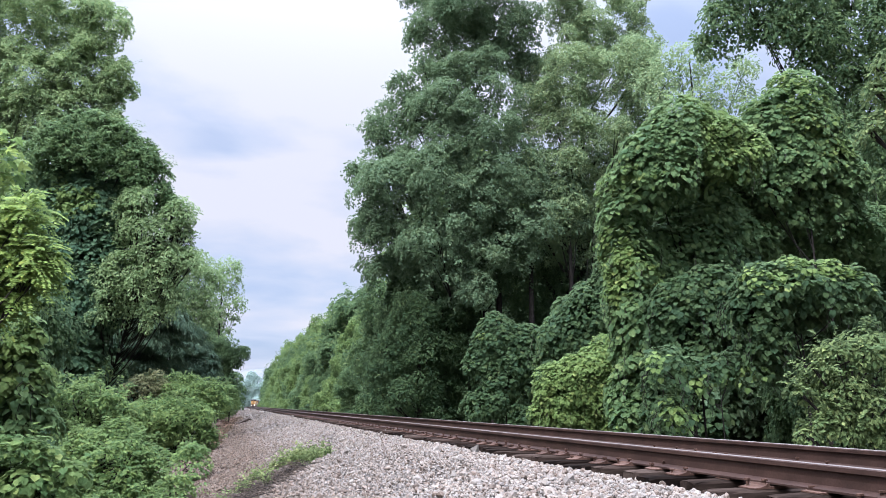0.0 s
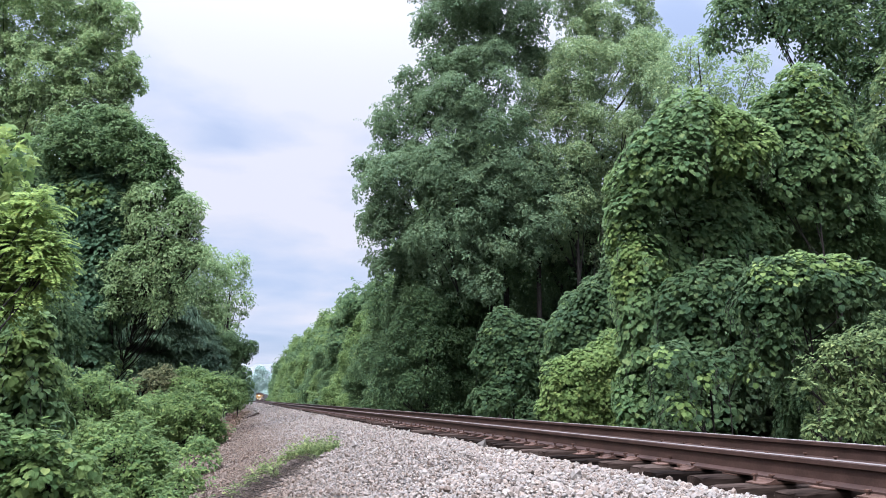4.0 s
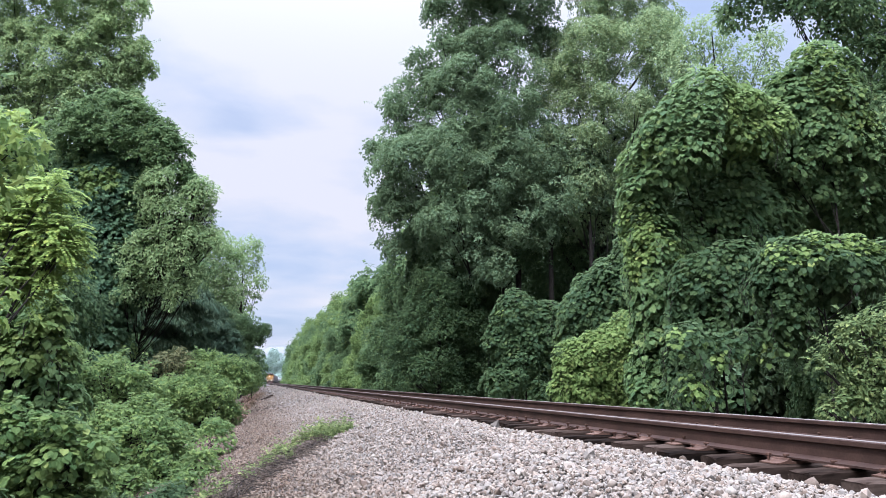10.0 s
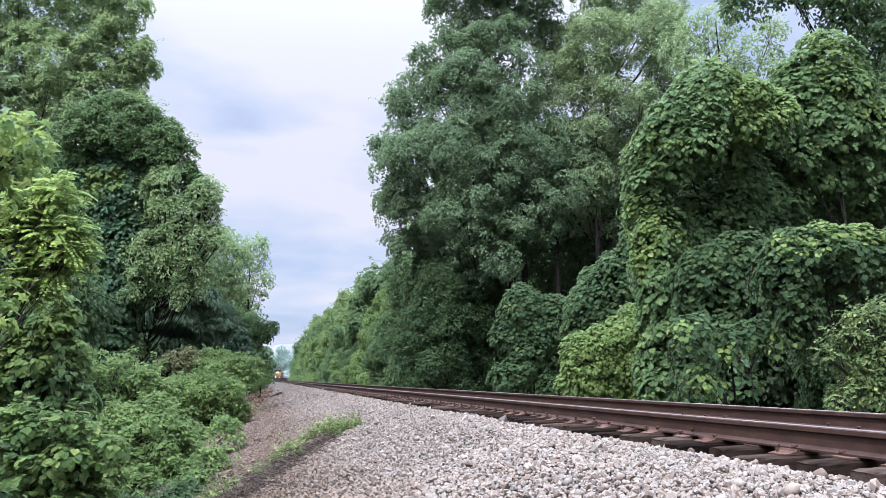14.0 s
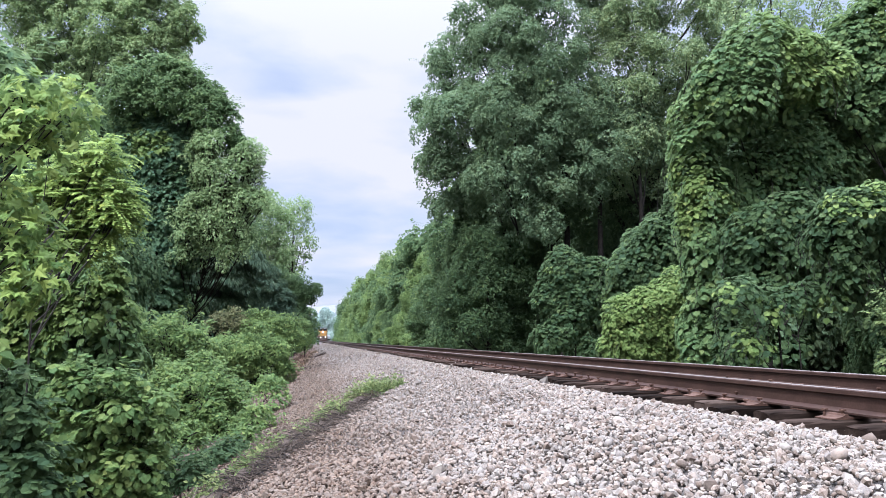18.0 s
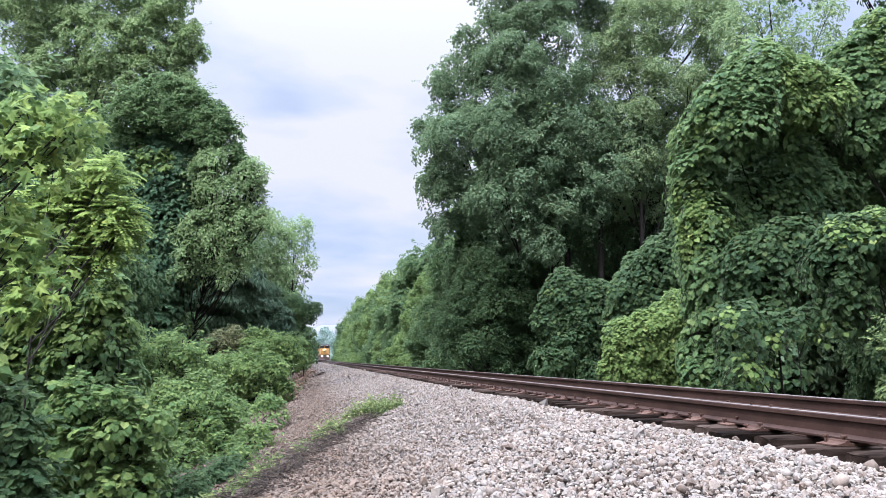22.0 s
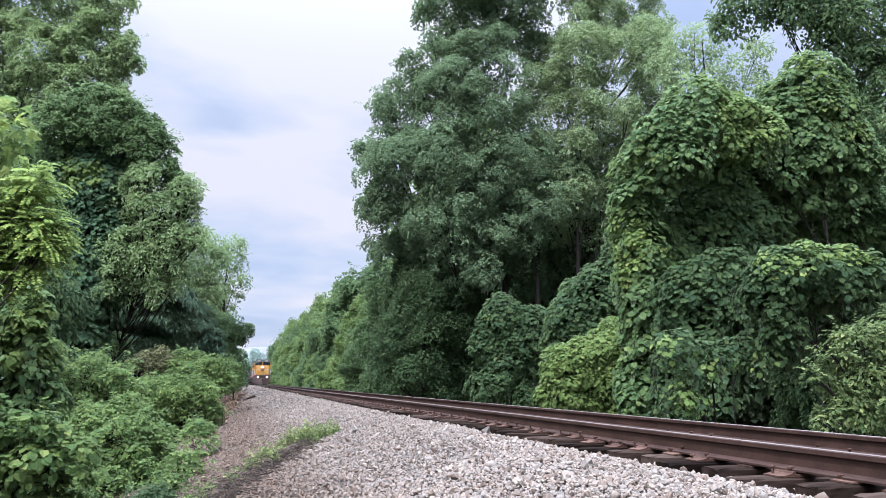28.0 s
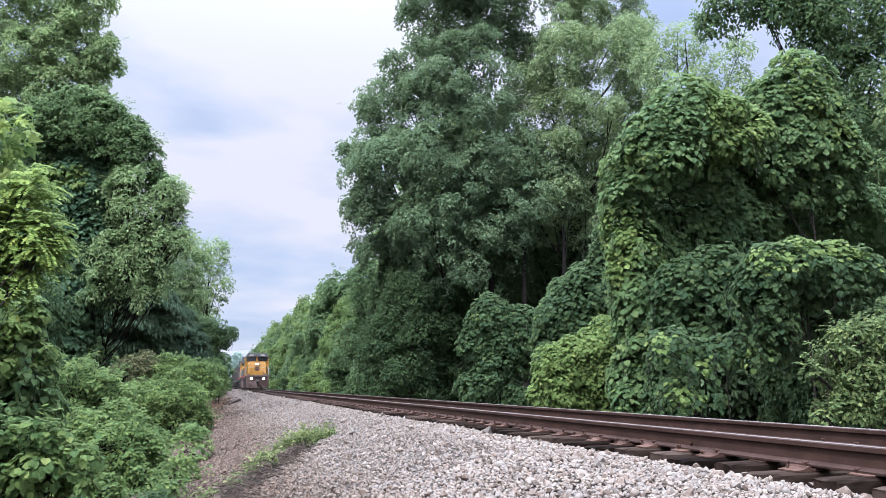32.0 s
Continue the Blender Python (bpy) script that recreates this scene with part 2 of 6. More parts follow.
# haze over the far wood, put into a pale blue-green leaf colour
HAZY = leaf_material("hazed_far_leaves", (0.190, 0.255, 0.240), (0.300, 0.390, 0.345), tint=(0.34, 0.38, 0.30))
PRIVET = leaf_material("privet_leaves", (0.058, 0.094, 0.036), (0.148, 0.184, 0.067), tint=(0.26, 0.30, 0.11), through=0.40)
SWEETGUM = leaf_material("sweetgum_leaves", (0.090, 0.160, 0.045), (0.27, 0.345, 0.085), rough=0.5, tint=(0.26, 0.30, 0.07), through=0.45)
PALE = leaf_material("pale_leaves", (0.146, 0.224, 0.100), (0.315, 0.404, 0.184), tint=(0.24, 0.28, 0.13), through=0.52)
# kudzu leaf again, its blue-green shade put into the colour
COLUMN_VINE = leaf_material("shaded_column_leaves", (0.040, 0.085, 0.051), (0.099, 0.160, 0.081), rough=0.6, tint=(0.14, 0.17, 0.08), through=0.45)
GRASS = leaf_material("grass_blades", (0.070, 0.110, 0.040), (0.23, 0.26, 0.105), tint=(0.36, 0.32, 0.15), through=0.3)
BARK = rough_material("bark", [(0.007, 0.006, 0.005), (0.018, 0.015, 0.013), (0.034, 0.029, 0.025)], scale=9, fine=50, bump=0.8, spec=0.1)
SOIL = rough_material("soil", [(0.016, 0.013, 0.009), (0.036, 0.028, 0.020), (0.060, 0.047, 0.034)], scale=1.4, fine=30, coords="Generated")
LIP_SOIL = rough_material("lip_soil", [(0.022, 0.017, 0.013), (0.050, 0.038, 0.029), (0.090, 0.070, 0.054)], scale=5, fine=45, bump=1.0, spec=0.1)
STONE = island_stone("ballast_stone", [(0.040, 0.033, 0.027), (0.115, 0.086, 0.066), (0.128, 0.115, 0.102), (0.172, 0.135, 0.106), (0.143, 0.129, 0.113), (0.215, 0.180, 0.147)])
# the bed's dark colour holds the shade of the gaps between stones
BED = island_stone("gap_shade_bed", [(0.024, 0.020, 0.018), (0.042, 0.036, 0.031), (0.072, 0.062, 0.055)], 25.0)
RAIL = rough_material("rail_steel", [(0.014, 0.0075, 0.0055), (0.030, 0.0158, 0.0115), (0.052, 0.0285, 0.0210)], scale=4, fine=70, rough=0.6, metal=0.05, bump=0.15, spec=0.2)
# worn steel; the sky's sheen on it is put in as a pale colour
SHINE = rough_material("pale_worn_railhead", [(0.085, 0.073, 0.066), (0.15, 0.132, 0.120)], scale=3, fine=90, rough=0.6, metal=0.1, bump=0.05, spec=0.25)
WOOD = rough_material("creosoted_wood", [(0.0045, 0.0034, 0.0028), (0.013, 0.0090, 0.0070), (0.026, 0.0180, 0.0140), (0.048, 0.035, 0.028)], scale=7, fine=34, bump=1.0, use_random=0.35, rough=0.95, spec=0.02, stretch=(0.14, 1, 1))
RUST = rough_material("rusty_iron", [(0.024, 0.013, 0.009), (0.054, 0.029, 0.020), (0.095, 0.057, 0.042)], scale=12, fine=80, rough=0.8, metal=0.1, bump=0.3, use_random=0.2, spec=0.15)
YELLOW = paint("yellow_paint", (0.27, 0.130, 0.014), 0.45, dirt=(0.06, 0.04, 0.03), amount=0.6)
# darkened copy of the yellow: the hood's shaded side is in the colour
SHADED_YELLOW = paint("shaded_yellow_paint", (0.10, 0.060, 0.016), 0.55, dirt=(0.03, 0.025, 0.02), amount=0.8)
GREY = paint("grey_roof_paint", (0.06, 0.062, 0.066), 0.5)
BLACK = paint("black_underframe", (0.022, 0.02, 0.02), 0.6)
RED = paint("red_stripe", (0.5, 0.03, 0.02), 0.4)
DARKGLASS = paint("dark_windscreen", (0.015, 0.018, 0.022), 0.08, amount=0.05)
TANK = paint("grey_tank_paint", (0.26, 0.27, 0.27), 0.45, dirt=(0.10, 0.09, 0.08))
HOPPER = paint("dark_hopper_paint", (0.024, 0.021, 0.020), 0.7, amount=0.5)
LAMP = glow("headlight", (1.0, 0.80, 0.55), 14.0)
MARK = paint("dull_pale_panel", (0.28, 0.27, 0.24), 0.5)
# blue-grey of distance haze, painted as the hill's own colour
HILL = rough_material("hazed_wooded_hill", [(0.096, 0.100, 0.112), (0.112, 0.117, 0.130)], scale=0.02, fine=0.2, bump=0)
LITTER = leaf_material("dead_leaf_litter", (0.070, 0.042, 0.030), (0.185, 0.115, 0.080), tint=(0.25, 0.17, 0.10), through=0.15, spec=0.1)
PLOW = paint("dark_red_oxide", (0.050, 0.025, 0.021), 0.6, amount=0.5)
WEED = leaf_material("weed_leaves", (0.066, 0.094, 0.033), (0.190, 0.212, 0.078), tint=(0.30, 0.28, 0.12), through=0.35)
ROOTS = rough_material("dry_roots", [(0.020, 0.015, 0.011), (0.050, 0.038, 0.029), (0.100, 0.078, 0.060)], scale=8, fine=60, spec=0.1)

# ---- building helpers ----


def part(name, bm, mat, parent, label=""):
    me = bpy.data.meshes.new(name)
    bm.to_mesh(me)
    bm.free()
    me.materials.append(mat)
    ob = new(name, me)
    ob.parent = parent
    return tagged(ob, label)


def arrays(name, verts, sizes, loops, mat, parent=None, label="", smooth=False):
    """One mesh from arrays: vertices, corners of each face, and the corners' vertices."""
    me = bpy.data.meshes.new(name)
    me.vertices.add(len(verts))
    me.vertices.foreach_set("co", np.ascontiguousarray(verts, dtype=np.float32).ravel())
    me.loops.add(len(loops))
    me.loops.foreach_set("vertex_index", np.ascontiguousarray(loops, dtype=np.int32))
    me.polygons.add(len(sizes))
    starts = np.concatenate(([0], np.cumsum(sizes)[:-1])).astype(np.int32)
    me.polygons.foreach_set("loop_start", starts)
    me.polygons.foreach_set("use_smooth", np.full(len(sizes), smooth, dtype=bool))
    me.materials.append(mat)
    me.update(calc_edges=True)
    ob = new(name, me)
    ob.parent = parent
    return tagged(ob, label)


def thing(name, label="", category="", group="", kind="", m=None):
    ob = new(name)
    ob.empty_display_size = 0.2
    if m is not None:
        ob.matrix_basis = m
    return tagged(ob, label, category, group, kind)


def box(bm, x0, x1, y0, y1, z0, z1, bevel=0.0):
    made = bmesh.ops.create_cube(bm, size=1, matrix=Matrix.Translation(((x0 + x1) / 2, (y0 + y1) / 2, (z0 + z1) / 2)) @ Matrix.Diagonal((x1 - x0, y1 - y0, z1 - z0, 1)))
    if bevel:
        edges = list({e for v in made["verts"] for e in v.link_edges})
        bmesh.ops.bevel(bm, geom=edges, offset=bevel, segments=2, affect="EDGES", profile=0.6)
    return bm


def boxed(x0, x1, y0, y1, z0, z1, bevel=0.0):
    return box(bmesh.new(), x0, x1, y0, y1, z0, z1, bevel)


def cylinder(bm, r, depth, m, seg=16, r2=None):
    bmesh.ops.create_cone(bm, cap_ends=True, segments=seg, radius1=r, radius2=r if r2 is None else r2, depth=depth, matrix=m)
    return bm


def prism(outline, y0, y1):
    """An outline in x and z, carried along y."""
    bm = bmesh.new()
    a = [bm.verts.new((x, y0, z)) for x, z in outline]
    b = [bm.verts.new((x, y1, z)) for x, z in outline]
    n = len(outline)
    bm.faces.new(a[::-1])
    bm.faces.new(b)
    for i in range(n):
        bm.faces.new((a[i], a[(i + 1) % n], b[(i + 1) % n], b[i]))
    bmesh.ops.recalc_face_normals(bm, faces=bm.faces)
    return bm


def tubes(lines, seg=7):
    """Tapered limbs: each line is a list of (x, y, z, radius)."""
    verts, loops, n0 = [], [], 0
    ring = np.linspace(0, 2 * np.pi, seg, endpoint=False)
    for line in lines:
        p = np.array([q[:3] for q in line], float)
        r = np.array([q[3] for q in line], float)
        d = np.gradient(p, axis=0)
        d /= np.linalg.norm(d, axis=1)[:, None] + 1e-9
        side = np.cross(d, np.array([0.31, 0.95, 0.05]))
        side /= np.linalg.norm(side, axis=1)[:, None] + 1e-9
        other = np.cross(d, side)
        v = p[:, None] + r[:, None, None] * (np.cos(ring)[None, :, None] * side[:, None] + np.sin(ring)[None, :, None] * other[:, None])
        verts.append(v.reshape(-1, 3))
        k = np.arange(len(line) - 1)[:, None] * seg + np.arange(seg)[None]
        k2 = np.arange(len(line) - 1)[:, None] * seg + (np.arange(seg)[None] + 1) % seg
        loops.append(np.stack([k, k2, k2 + seg, k + seg], -1).reshape(-1) + n0)
        n0 += len(line) * seg
    loops = np.concatenate(loops)
    return np.concatenate(verts), np.full(len(loops) // 4, 4), loops


def unit(a):
    return a / (np.linalg.norm(a, axis=-1, keepdims=True) + 1e-9)


# leaf outlines: along the midrib, across it, and the lift of the fold
OVAL = np.array([(-0.5, 0, 0), (0.0, -0.30, 0.10), (0.5, 0, -0.06), (0.0, 0.30, 0.10)])
OVAL_FACES = [(0, 1, 2), (0, 2, 3)]
BROAD = np.array([(-0.42, 0, 0), (-0.36, -0.36, 0.07), (0.08, -0.46, 0.06), (0.52, 0, -0.10), (0.08, 0.46, 0.06), (-0.36, 0.36, 0.07)])
BROAD_FACES = [(0, 1, 2, 3), (0, 3, 4, 5)]
ROUND = np.array([(-0.36, 0, 0), (-0.44, -0.16, 0.05), (-0.30, -0.40, 0.06), (0.02, -0.44, 0.05), (0.30, -0.24, 0.0), (0.56, 0, -0.10),
                  (0.30, 0.24, 0.0), (0.02, 0.44, 0.05), (-0.30, 0.40, 0.06), (-0.44, 0.16, 0.05)])
ROUND_FACES = [(0, 1, 2, 3, 4, 5), (0, 5, 6, 7, 8, 9)]
STAR = np.array([(-0.45, 0, 0), (-0.30, -0.46, 0.02), (-0.06, -0.22, 0.05), (0.18, -0.48, 0.0), (0.16, -0.16, 0.04), (0.56, 0, -0.08),
                 (0.16, 0.16, 0.04), (0.18, 0.48, 0.0), (-0.06, 0.22, 0.05), (-0.30, 0.46, 0.02)])
STAR_FACES = [(0, 1, 2), (0, 2, 4), (2, 3, 4), (0, 4, 5), (0, 5, 6), (0, 6, 8), (6, 7, 8), (0, 8, 9)]
SPRAY = np.array([(-0.5, 0, 0), (0.1, -0.10, 0.02), (0.5, 0, -0.10), (0.1, 0.10, 0.02)])
BLADE = np.array([(-0.5, -0.018, 0), (-0.5, 0.018, 0), (0.1, 0.022, 0.03), (0.5, 0, -0.10), (0.1, -0.022, 0.03)])
SHAPES = {"round": (ROUND, ROUND_FACES), "blade": (BLADE, [(0, 1, 2, 3, 4)]), "oval": (OVAL, OVAL_FACES), "broad": (BROAD, BROAD_FACES), "star": (STAR, STAR_FACES), "spray": (SPRAY, OVAL_FACES)}


def leaves(name, pos, nrm, size, shape, mat, parent, rng, along=None, label=""):
    """All the leaves of one crown as one mesh, each with its own turn."""
    pts, faces = SHAPES[shape]
    n = len(pos)
    nrm = unit(nrm)
    u = rng.normal(size=(n, 3)) if along is None else along + rng.normal(size=(n, 3)) * 0.45
    u = unit(u - nrm * (u * nrm).sum(1, keepdims=True))
    v = np.cross(nrm, u)
    s = size * rng.uniform(0.65, 1.25, n)
    co = pos[:, None] + s[:, None, None] * (pts[None, :, 0:1] * u[:, None] + pts[None, :, 1:2] * v[:, None] + pts[None, :, 2:3] * nrm[:, None])
    one = np.concatenate([np.array(f) for f in faces])
    loops = (np.arange(n)[:, None] * len(pts) + one[None]).ravel()
    sizes = np.tile([len(f) for f in faces], n)
    return arrays(name, co.reshape(-1, 3), sizes, loops, mat, parent, label)


def puffs(seed, lobes, n=5, size=0.5):
    """Breaks each lobe up into a core and smaller rounded masses round it."""
    rng = np.random.default_rng(seed)
    out = []
    for x, y, z, r in lobes:
        out.append((x, y, z, r * 0.76))
        for _ in range(n):
            d = unit(rng.normal(size=3) + np.array([0, 0, 0.15]))
            k = r * size * rng.uniform(0.5, 1.35)
            out.append((x + d[0] * (r - 0.5 * k), y + d[1] * (r - 0.5 * k), z + d[2] * (r - 0.5 * k), k))
    return out


def limbs(rng, base, top, lobes, r0, forks=1.0, twigs=4):
    """A bent trunk from base to top, and limbs out to the lobes."""
    b, t = np.array(base, float), np.array(top, float)
    thin = min(0.012, 0.5 * r0)
    k = np.linspace(0, 1, 9)
    bend = rng.normal(size=3) * np.array([0.35, 0.35, 0]) * np.linalg.norm(t - b) * 0.05
    spine = b + (t - b) * k[:, None] + np.sin(k * math.pi)[:, None] * bend
    lines = [[(*p, r0 * (1.25 if i == 0 else 1.0) * (1 - 0.85 * q)) for i, (p, q) in enumerate(zip(spine, k))]]
    for x, y, z, r in lobes:
        if rng.random() > forks:
            continue
        goal = np.array([x, y, z])
        a = np.clip((goal[2] - b[2]) / max(0.1, t[2] - b[2]) - 0.25, 0.12, 0.85)
        s = b + (t - b) * a + math.sin(a * math.pi) * bend
        j = np.linspace(0, 1, 6)
        way = s + (goal - s) * j[:, None] + np.sin(j * math.pi)[:, None] * np.array([0, 0, -0.08 * np.linalg.norm(goal - s)])
        rr = r0 * (1 - 0.8 * a) * 0.5
        lines.append([(*p, max(thin, rr * (1 - 0.85 * q))) for p, q in zip(way, j)])
        for _ in range(twigs):
            e = goal + unit(rng.normal(size=3) + np.array([0, 0, 0.3])) * r * 0.85
            m = way[3] + (goal - way[3]) * rng.random()
            lines.append([(*(m + (e - m) * q), max(thin * 0.8, rr * 0.35 * (1 - 0.8 * q))) for q in (0, 0.4, 0.75, 1)])
    return lines


def swell(p, scale, seed):
    """Smooth uneven values between about -1 and 1 over the points p."""
    rng = np.random.default_rng(seed)
    k = unit(rng.normal(size=(7, 3))) * scale * rng.uniform(0.7, 2.2, (7, 1))
    return np.sin(p @ k.T + rng.uniform(0, 6.3, 7)).sum(-1) / 3.4


def clumps(rng, lobes, leaf, sub, cover, lift=0.6, flat=0.5, jitter=0.32, under=-0.7, fill=0.35, droop=0.35, dense=1.7, rough=0.26):
    """Leaves on many small domed tufts, which crowd the outside of the lobes (x, y, z, radius) with gaps between them; a part of the tufts sits further in.
    Gives each leaf's place, facing and way, and the tufts' middles with their outward directions."""
    c = np.array([q[:3] for q in lobes], float)
    r = np.array([q[3] for q in lobes], float)
    mid, out = [], []
    for i in range(len(lobes)):
        n = int(dense * 4 * r[i] * r[i] / (sub * sub)) + 3
        d = unit(rng.normal(size=(n, 3)))
        d = d[d[:, 2] > under + rng.normal(size=n) * 0.12]
        k = np.where(rng.random(len(d)) < fill, rng.uniform(0.4, 0.8, len(d)), rng.uniform(0.84, 1.10, len(d)))
        p = c[i] + d * (r[i] * k * (1 + rough * swell(c[i] + d * r[i], 0.9 / max(0.3, r[i]), 5 + i)))[:, None]
        inside = np.zeros(len(p), bool)
        for j in range(len(lobes)):
            if j != i:
                inside |= ((p - c[j]) ** 2).sum(1) < (0.72 * r[j]) ** 2
        mid.append(p[~inside])
        out.append(d[~inside])
    mid, out = np.concatenate(mid), np.concatenate(out)
    rs = sub * np.exp(rng.normal(0, 0.28, len(mid)))
    most = int(cover * math.pi * (1.7 * sub) ** 2 / (0.36 * leaf * leaf)) + 3
    keep = rng.random((len(mid), most)) < ((rs / (1.7 * sub)) ** 2)[:, None]
    a = unit(out * np.array([1, 1, 0.6]) + np.array([0, 0, lift]) + rng.normal(size=out.shape) * 0.22)
    u = unit(np.cross(a, rng.normal(size=a.shape)))
    v = np.cross(a, u)
    ct = rng.uniform(0.08, 1.0, keep.shape)
    st, ph = np.sqrt(1 - ct * ct), rng.uniform(0, 2 * math.pi, keep.shape)
    radial = np.cos(ph)[..., None] * u[:, None] + np.sin(ph)[..., None] * v[:, None]
    pos = mid[:, None] + rs[:, None, None] * (radial * st[..., None] + a[:, None] * (flat * (ct - 1) + rng.normal(size=ct.shape) * 0.10)[..., None])
    nrm = a[:, None] * (0.35 + ct)[..., None] + radial * (0.6 * st)[..., None] + np.array([0, 0, 0.3]) + rng.normal(size=pos.shape) * jitter
    way = radial + np.array([0, 0, -droop * 1.6]) + rng.normal(size=pos.shape) * 0.25
    return pos[keep], nrm[keep], way[keep], mid, out


def blanket(rng, lobes, leaf, cover, under=-0.8, rise=0.55, jitter=0.22):
    """Leaves laid like shingles over the joined outside of the lobes, which swells and sinks a little."""
    c = np.array([q[:3] for q in lobes], float)
    r = np.array([q[3] for q in lobes], float)
    pos, nrm = [], []
    for i in range(len(lobes)):
        d = unit(rng.normal(size=(int(cover * 4 * math.pi * r[i] * r[i] / (0.5 * leaf * leaf)) + 4, 3)))
        d = d[d[:, 2] > under]
        p = c[i] + d * r[i]
        p = c[i] + d * (r[i] * (0.98 + rng.normal(size=len(d)) * 0.03) + 0.12 * swell(p + c[0], 1.6, 3) + 0.08 * swell(p, 4.5, 4))[:, None]
        inside = np.zeros(len(p), bool)
        for j in range(len(lobes)):
            if j != i:
                inside |= ((p - c[j]) ** 2).sum(1) < (0.86 * r[j]) ** 2
        pos.append(p[~inside])
        nrm.append((d * 0.7 + np.array([0, 0, rise]) + rng.normal(size=d.shape) * jitter)[~inside])
    return np.concatenate(pos), np.concatenate(nrm)


def tree(name, label, base, top, lobes, mat, leaf, sub, cover, seed, shape="oval", r0=0.25, category="tree", group="", forks=1.0, twigs=3, shoots=0, **kw):
    """A tree: trunk with limbs, and a crown of leaves. Places are in the world; its base is its origin."""
    rng = np.random.default_rng(seed)
    o = np.array(base, float)
    t = thing(name, label, category, group, m=Matrix.Translation(base))
    loc = [(x - o[0], y - o[1], z - o[2], r) for x, y, z, r in lobes]
    v, s, l = tubes(limbs(rng, (0, 0, -0.3), np.array(top) - o, loc, r0, forks, twigs), 7 if twigs > 2 else 5)
    arrays("trunk", v, s, l, BARK, t, smooth=True)
    p, q, w, mid, out = clumps(rng, loc, leaf, sub, cover, **kw)
    if shoots:
        a, b, c = sprigs(rng, mid, out, shoots, leaf)
        p, q, w = np.concatenate([p, a]), np.concatenate([q, b]), np.concatenate([w, c])
    leaves("crown", p, q, leaf, shape, mat, t, rng, along=w * 2)
    return t


def sprigs(rng, mid, out, n, leaf):
    """Leafy young shoots that stand out of the crown and bend over at their tips."""
    k = rng.choice(np.nonzero(out[:, 2] > -0.25)[0], n)
    d = unit(out[k] * np.array([1, 1, 0.6]) + np.array([0, 0, 0.55]) + rng.normal(size=(n, 3)) * 0.3)
    side = unit(np.cross(d, rng.normal(size=(n, 3))))
    length = leaf * rng.uniform(2.6, 5.4, n)
    pos, nrm, way = [], [], []
    for i in range(10):
        f = (i + 1) / 10
        s = side * (1 if i % 2 else -1)
        pos.append(mid[k] + d * (length * f)[:, None] + s * 0.4 * leaf - np.array([0, 0, 1]) * (0.35 * length * f * f)[:, None])
        nrm.append(np.array([0, 0, 0.8]) + 0.5 * d + rng.normal(size=(n, 3)) * 0.3)
        way.append(s + 0.5 * d)
    return np.concatenate(pos), np.concatenate(nrm), np.concatenate(way)


def fronds(rng, lobes, each, length):
    """Feathery compound leaves: pairs of leaflets along arching stalks, all round the lobes."""
    pos, nrm, way = [], [], []
    for x, y, z, r in lobes:
        for _ in range(each):
            d = unit(rng.normal(size=3) + np.array([0, 0, 0.35]))
            p = np.array([x, y, z]) + d * r * rng.uniform(0.35, 1.0)
            g = unit(d * np.array([1, 1, 0.3]) + rng.normal(size=3) * 0.3 + np.array([0, 0, 0.25]))
            side = unit(np.cross(g, (0, 0, 1.0)))
            k = length * rng.uniform(0.7, 1.2)
            for i in range(12):
                q = i / 11
                c = p + g * k * q + np.array([0, 0, -0.45 * k * q * q])
                for s in (-1, 1):
                    w = unit(side * s + g * 0.45 + np.array([0, 0, -0.35 * q]))
                    pos.append(c + w * k * 0.09)
                    nrm.append(np.array([0, 0, 0.8]) + 0.7 * d + rng.normal(size=3) * 0.2)
                    way.append(w)
    return np.array(pos), np.array(nrm), np.array(way)


def joined(lobes):
    """Fills the valleys between neighbouring lobes, so that the blanket runs on from one to the next."""
    out = list(lobes)
    for i, a in enumerate(lobes):
        for b in lobes[:i]:
            d = math.dist(a[:3], b[:3])
            if 0.45 * (a[3] + b[3]) < d < 1.15 * (a[3] + b[3]):
                out.append(tuple((p + q) / 2 for p, q in zip(a[:3], b[:3])) + (0.46 * (a[3] + b[3]),))
    return out


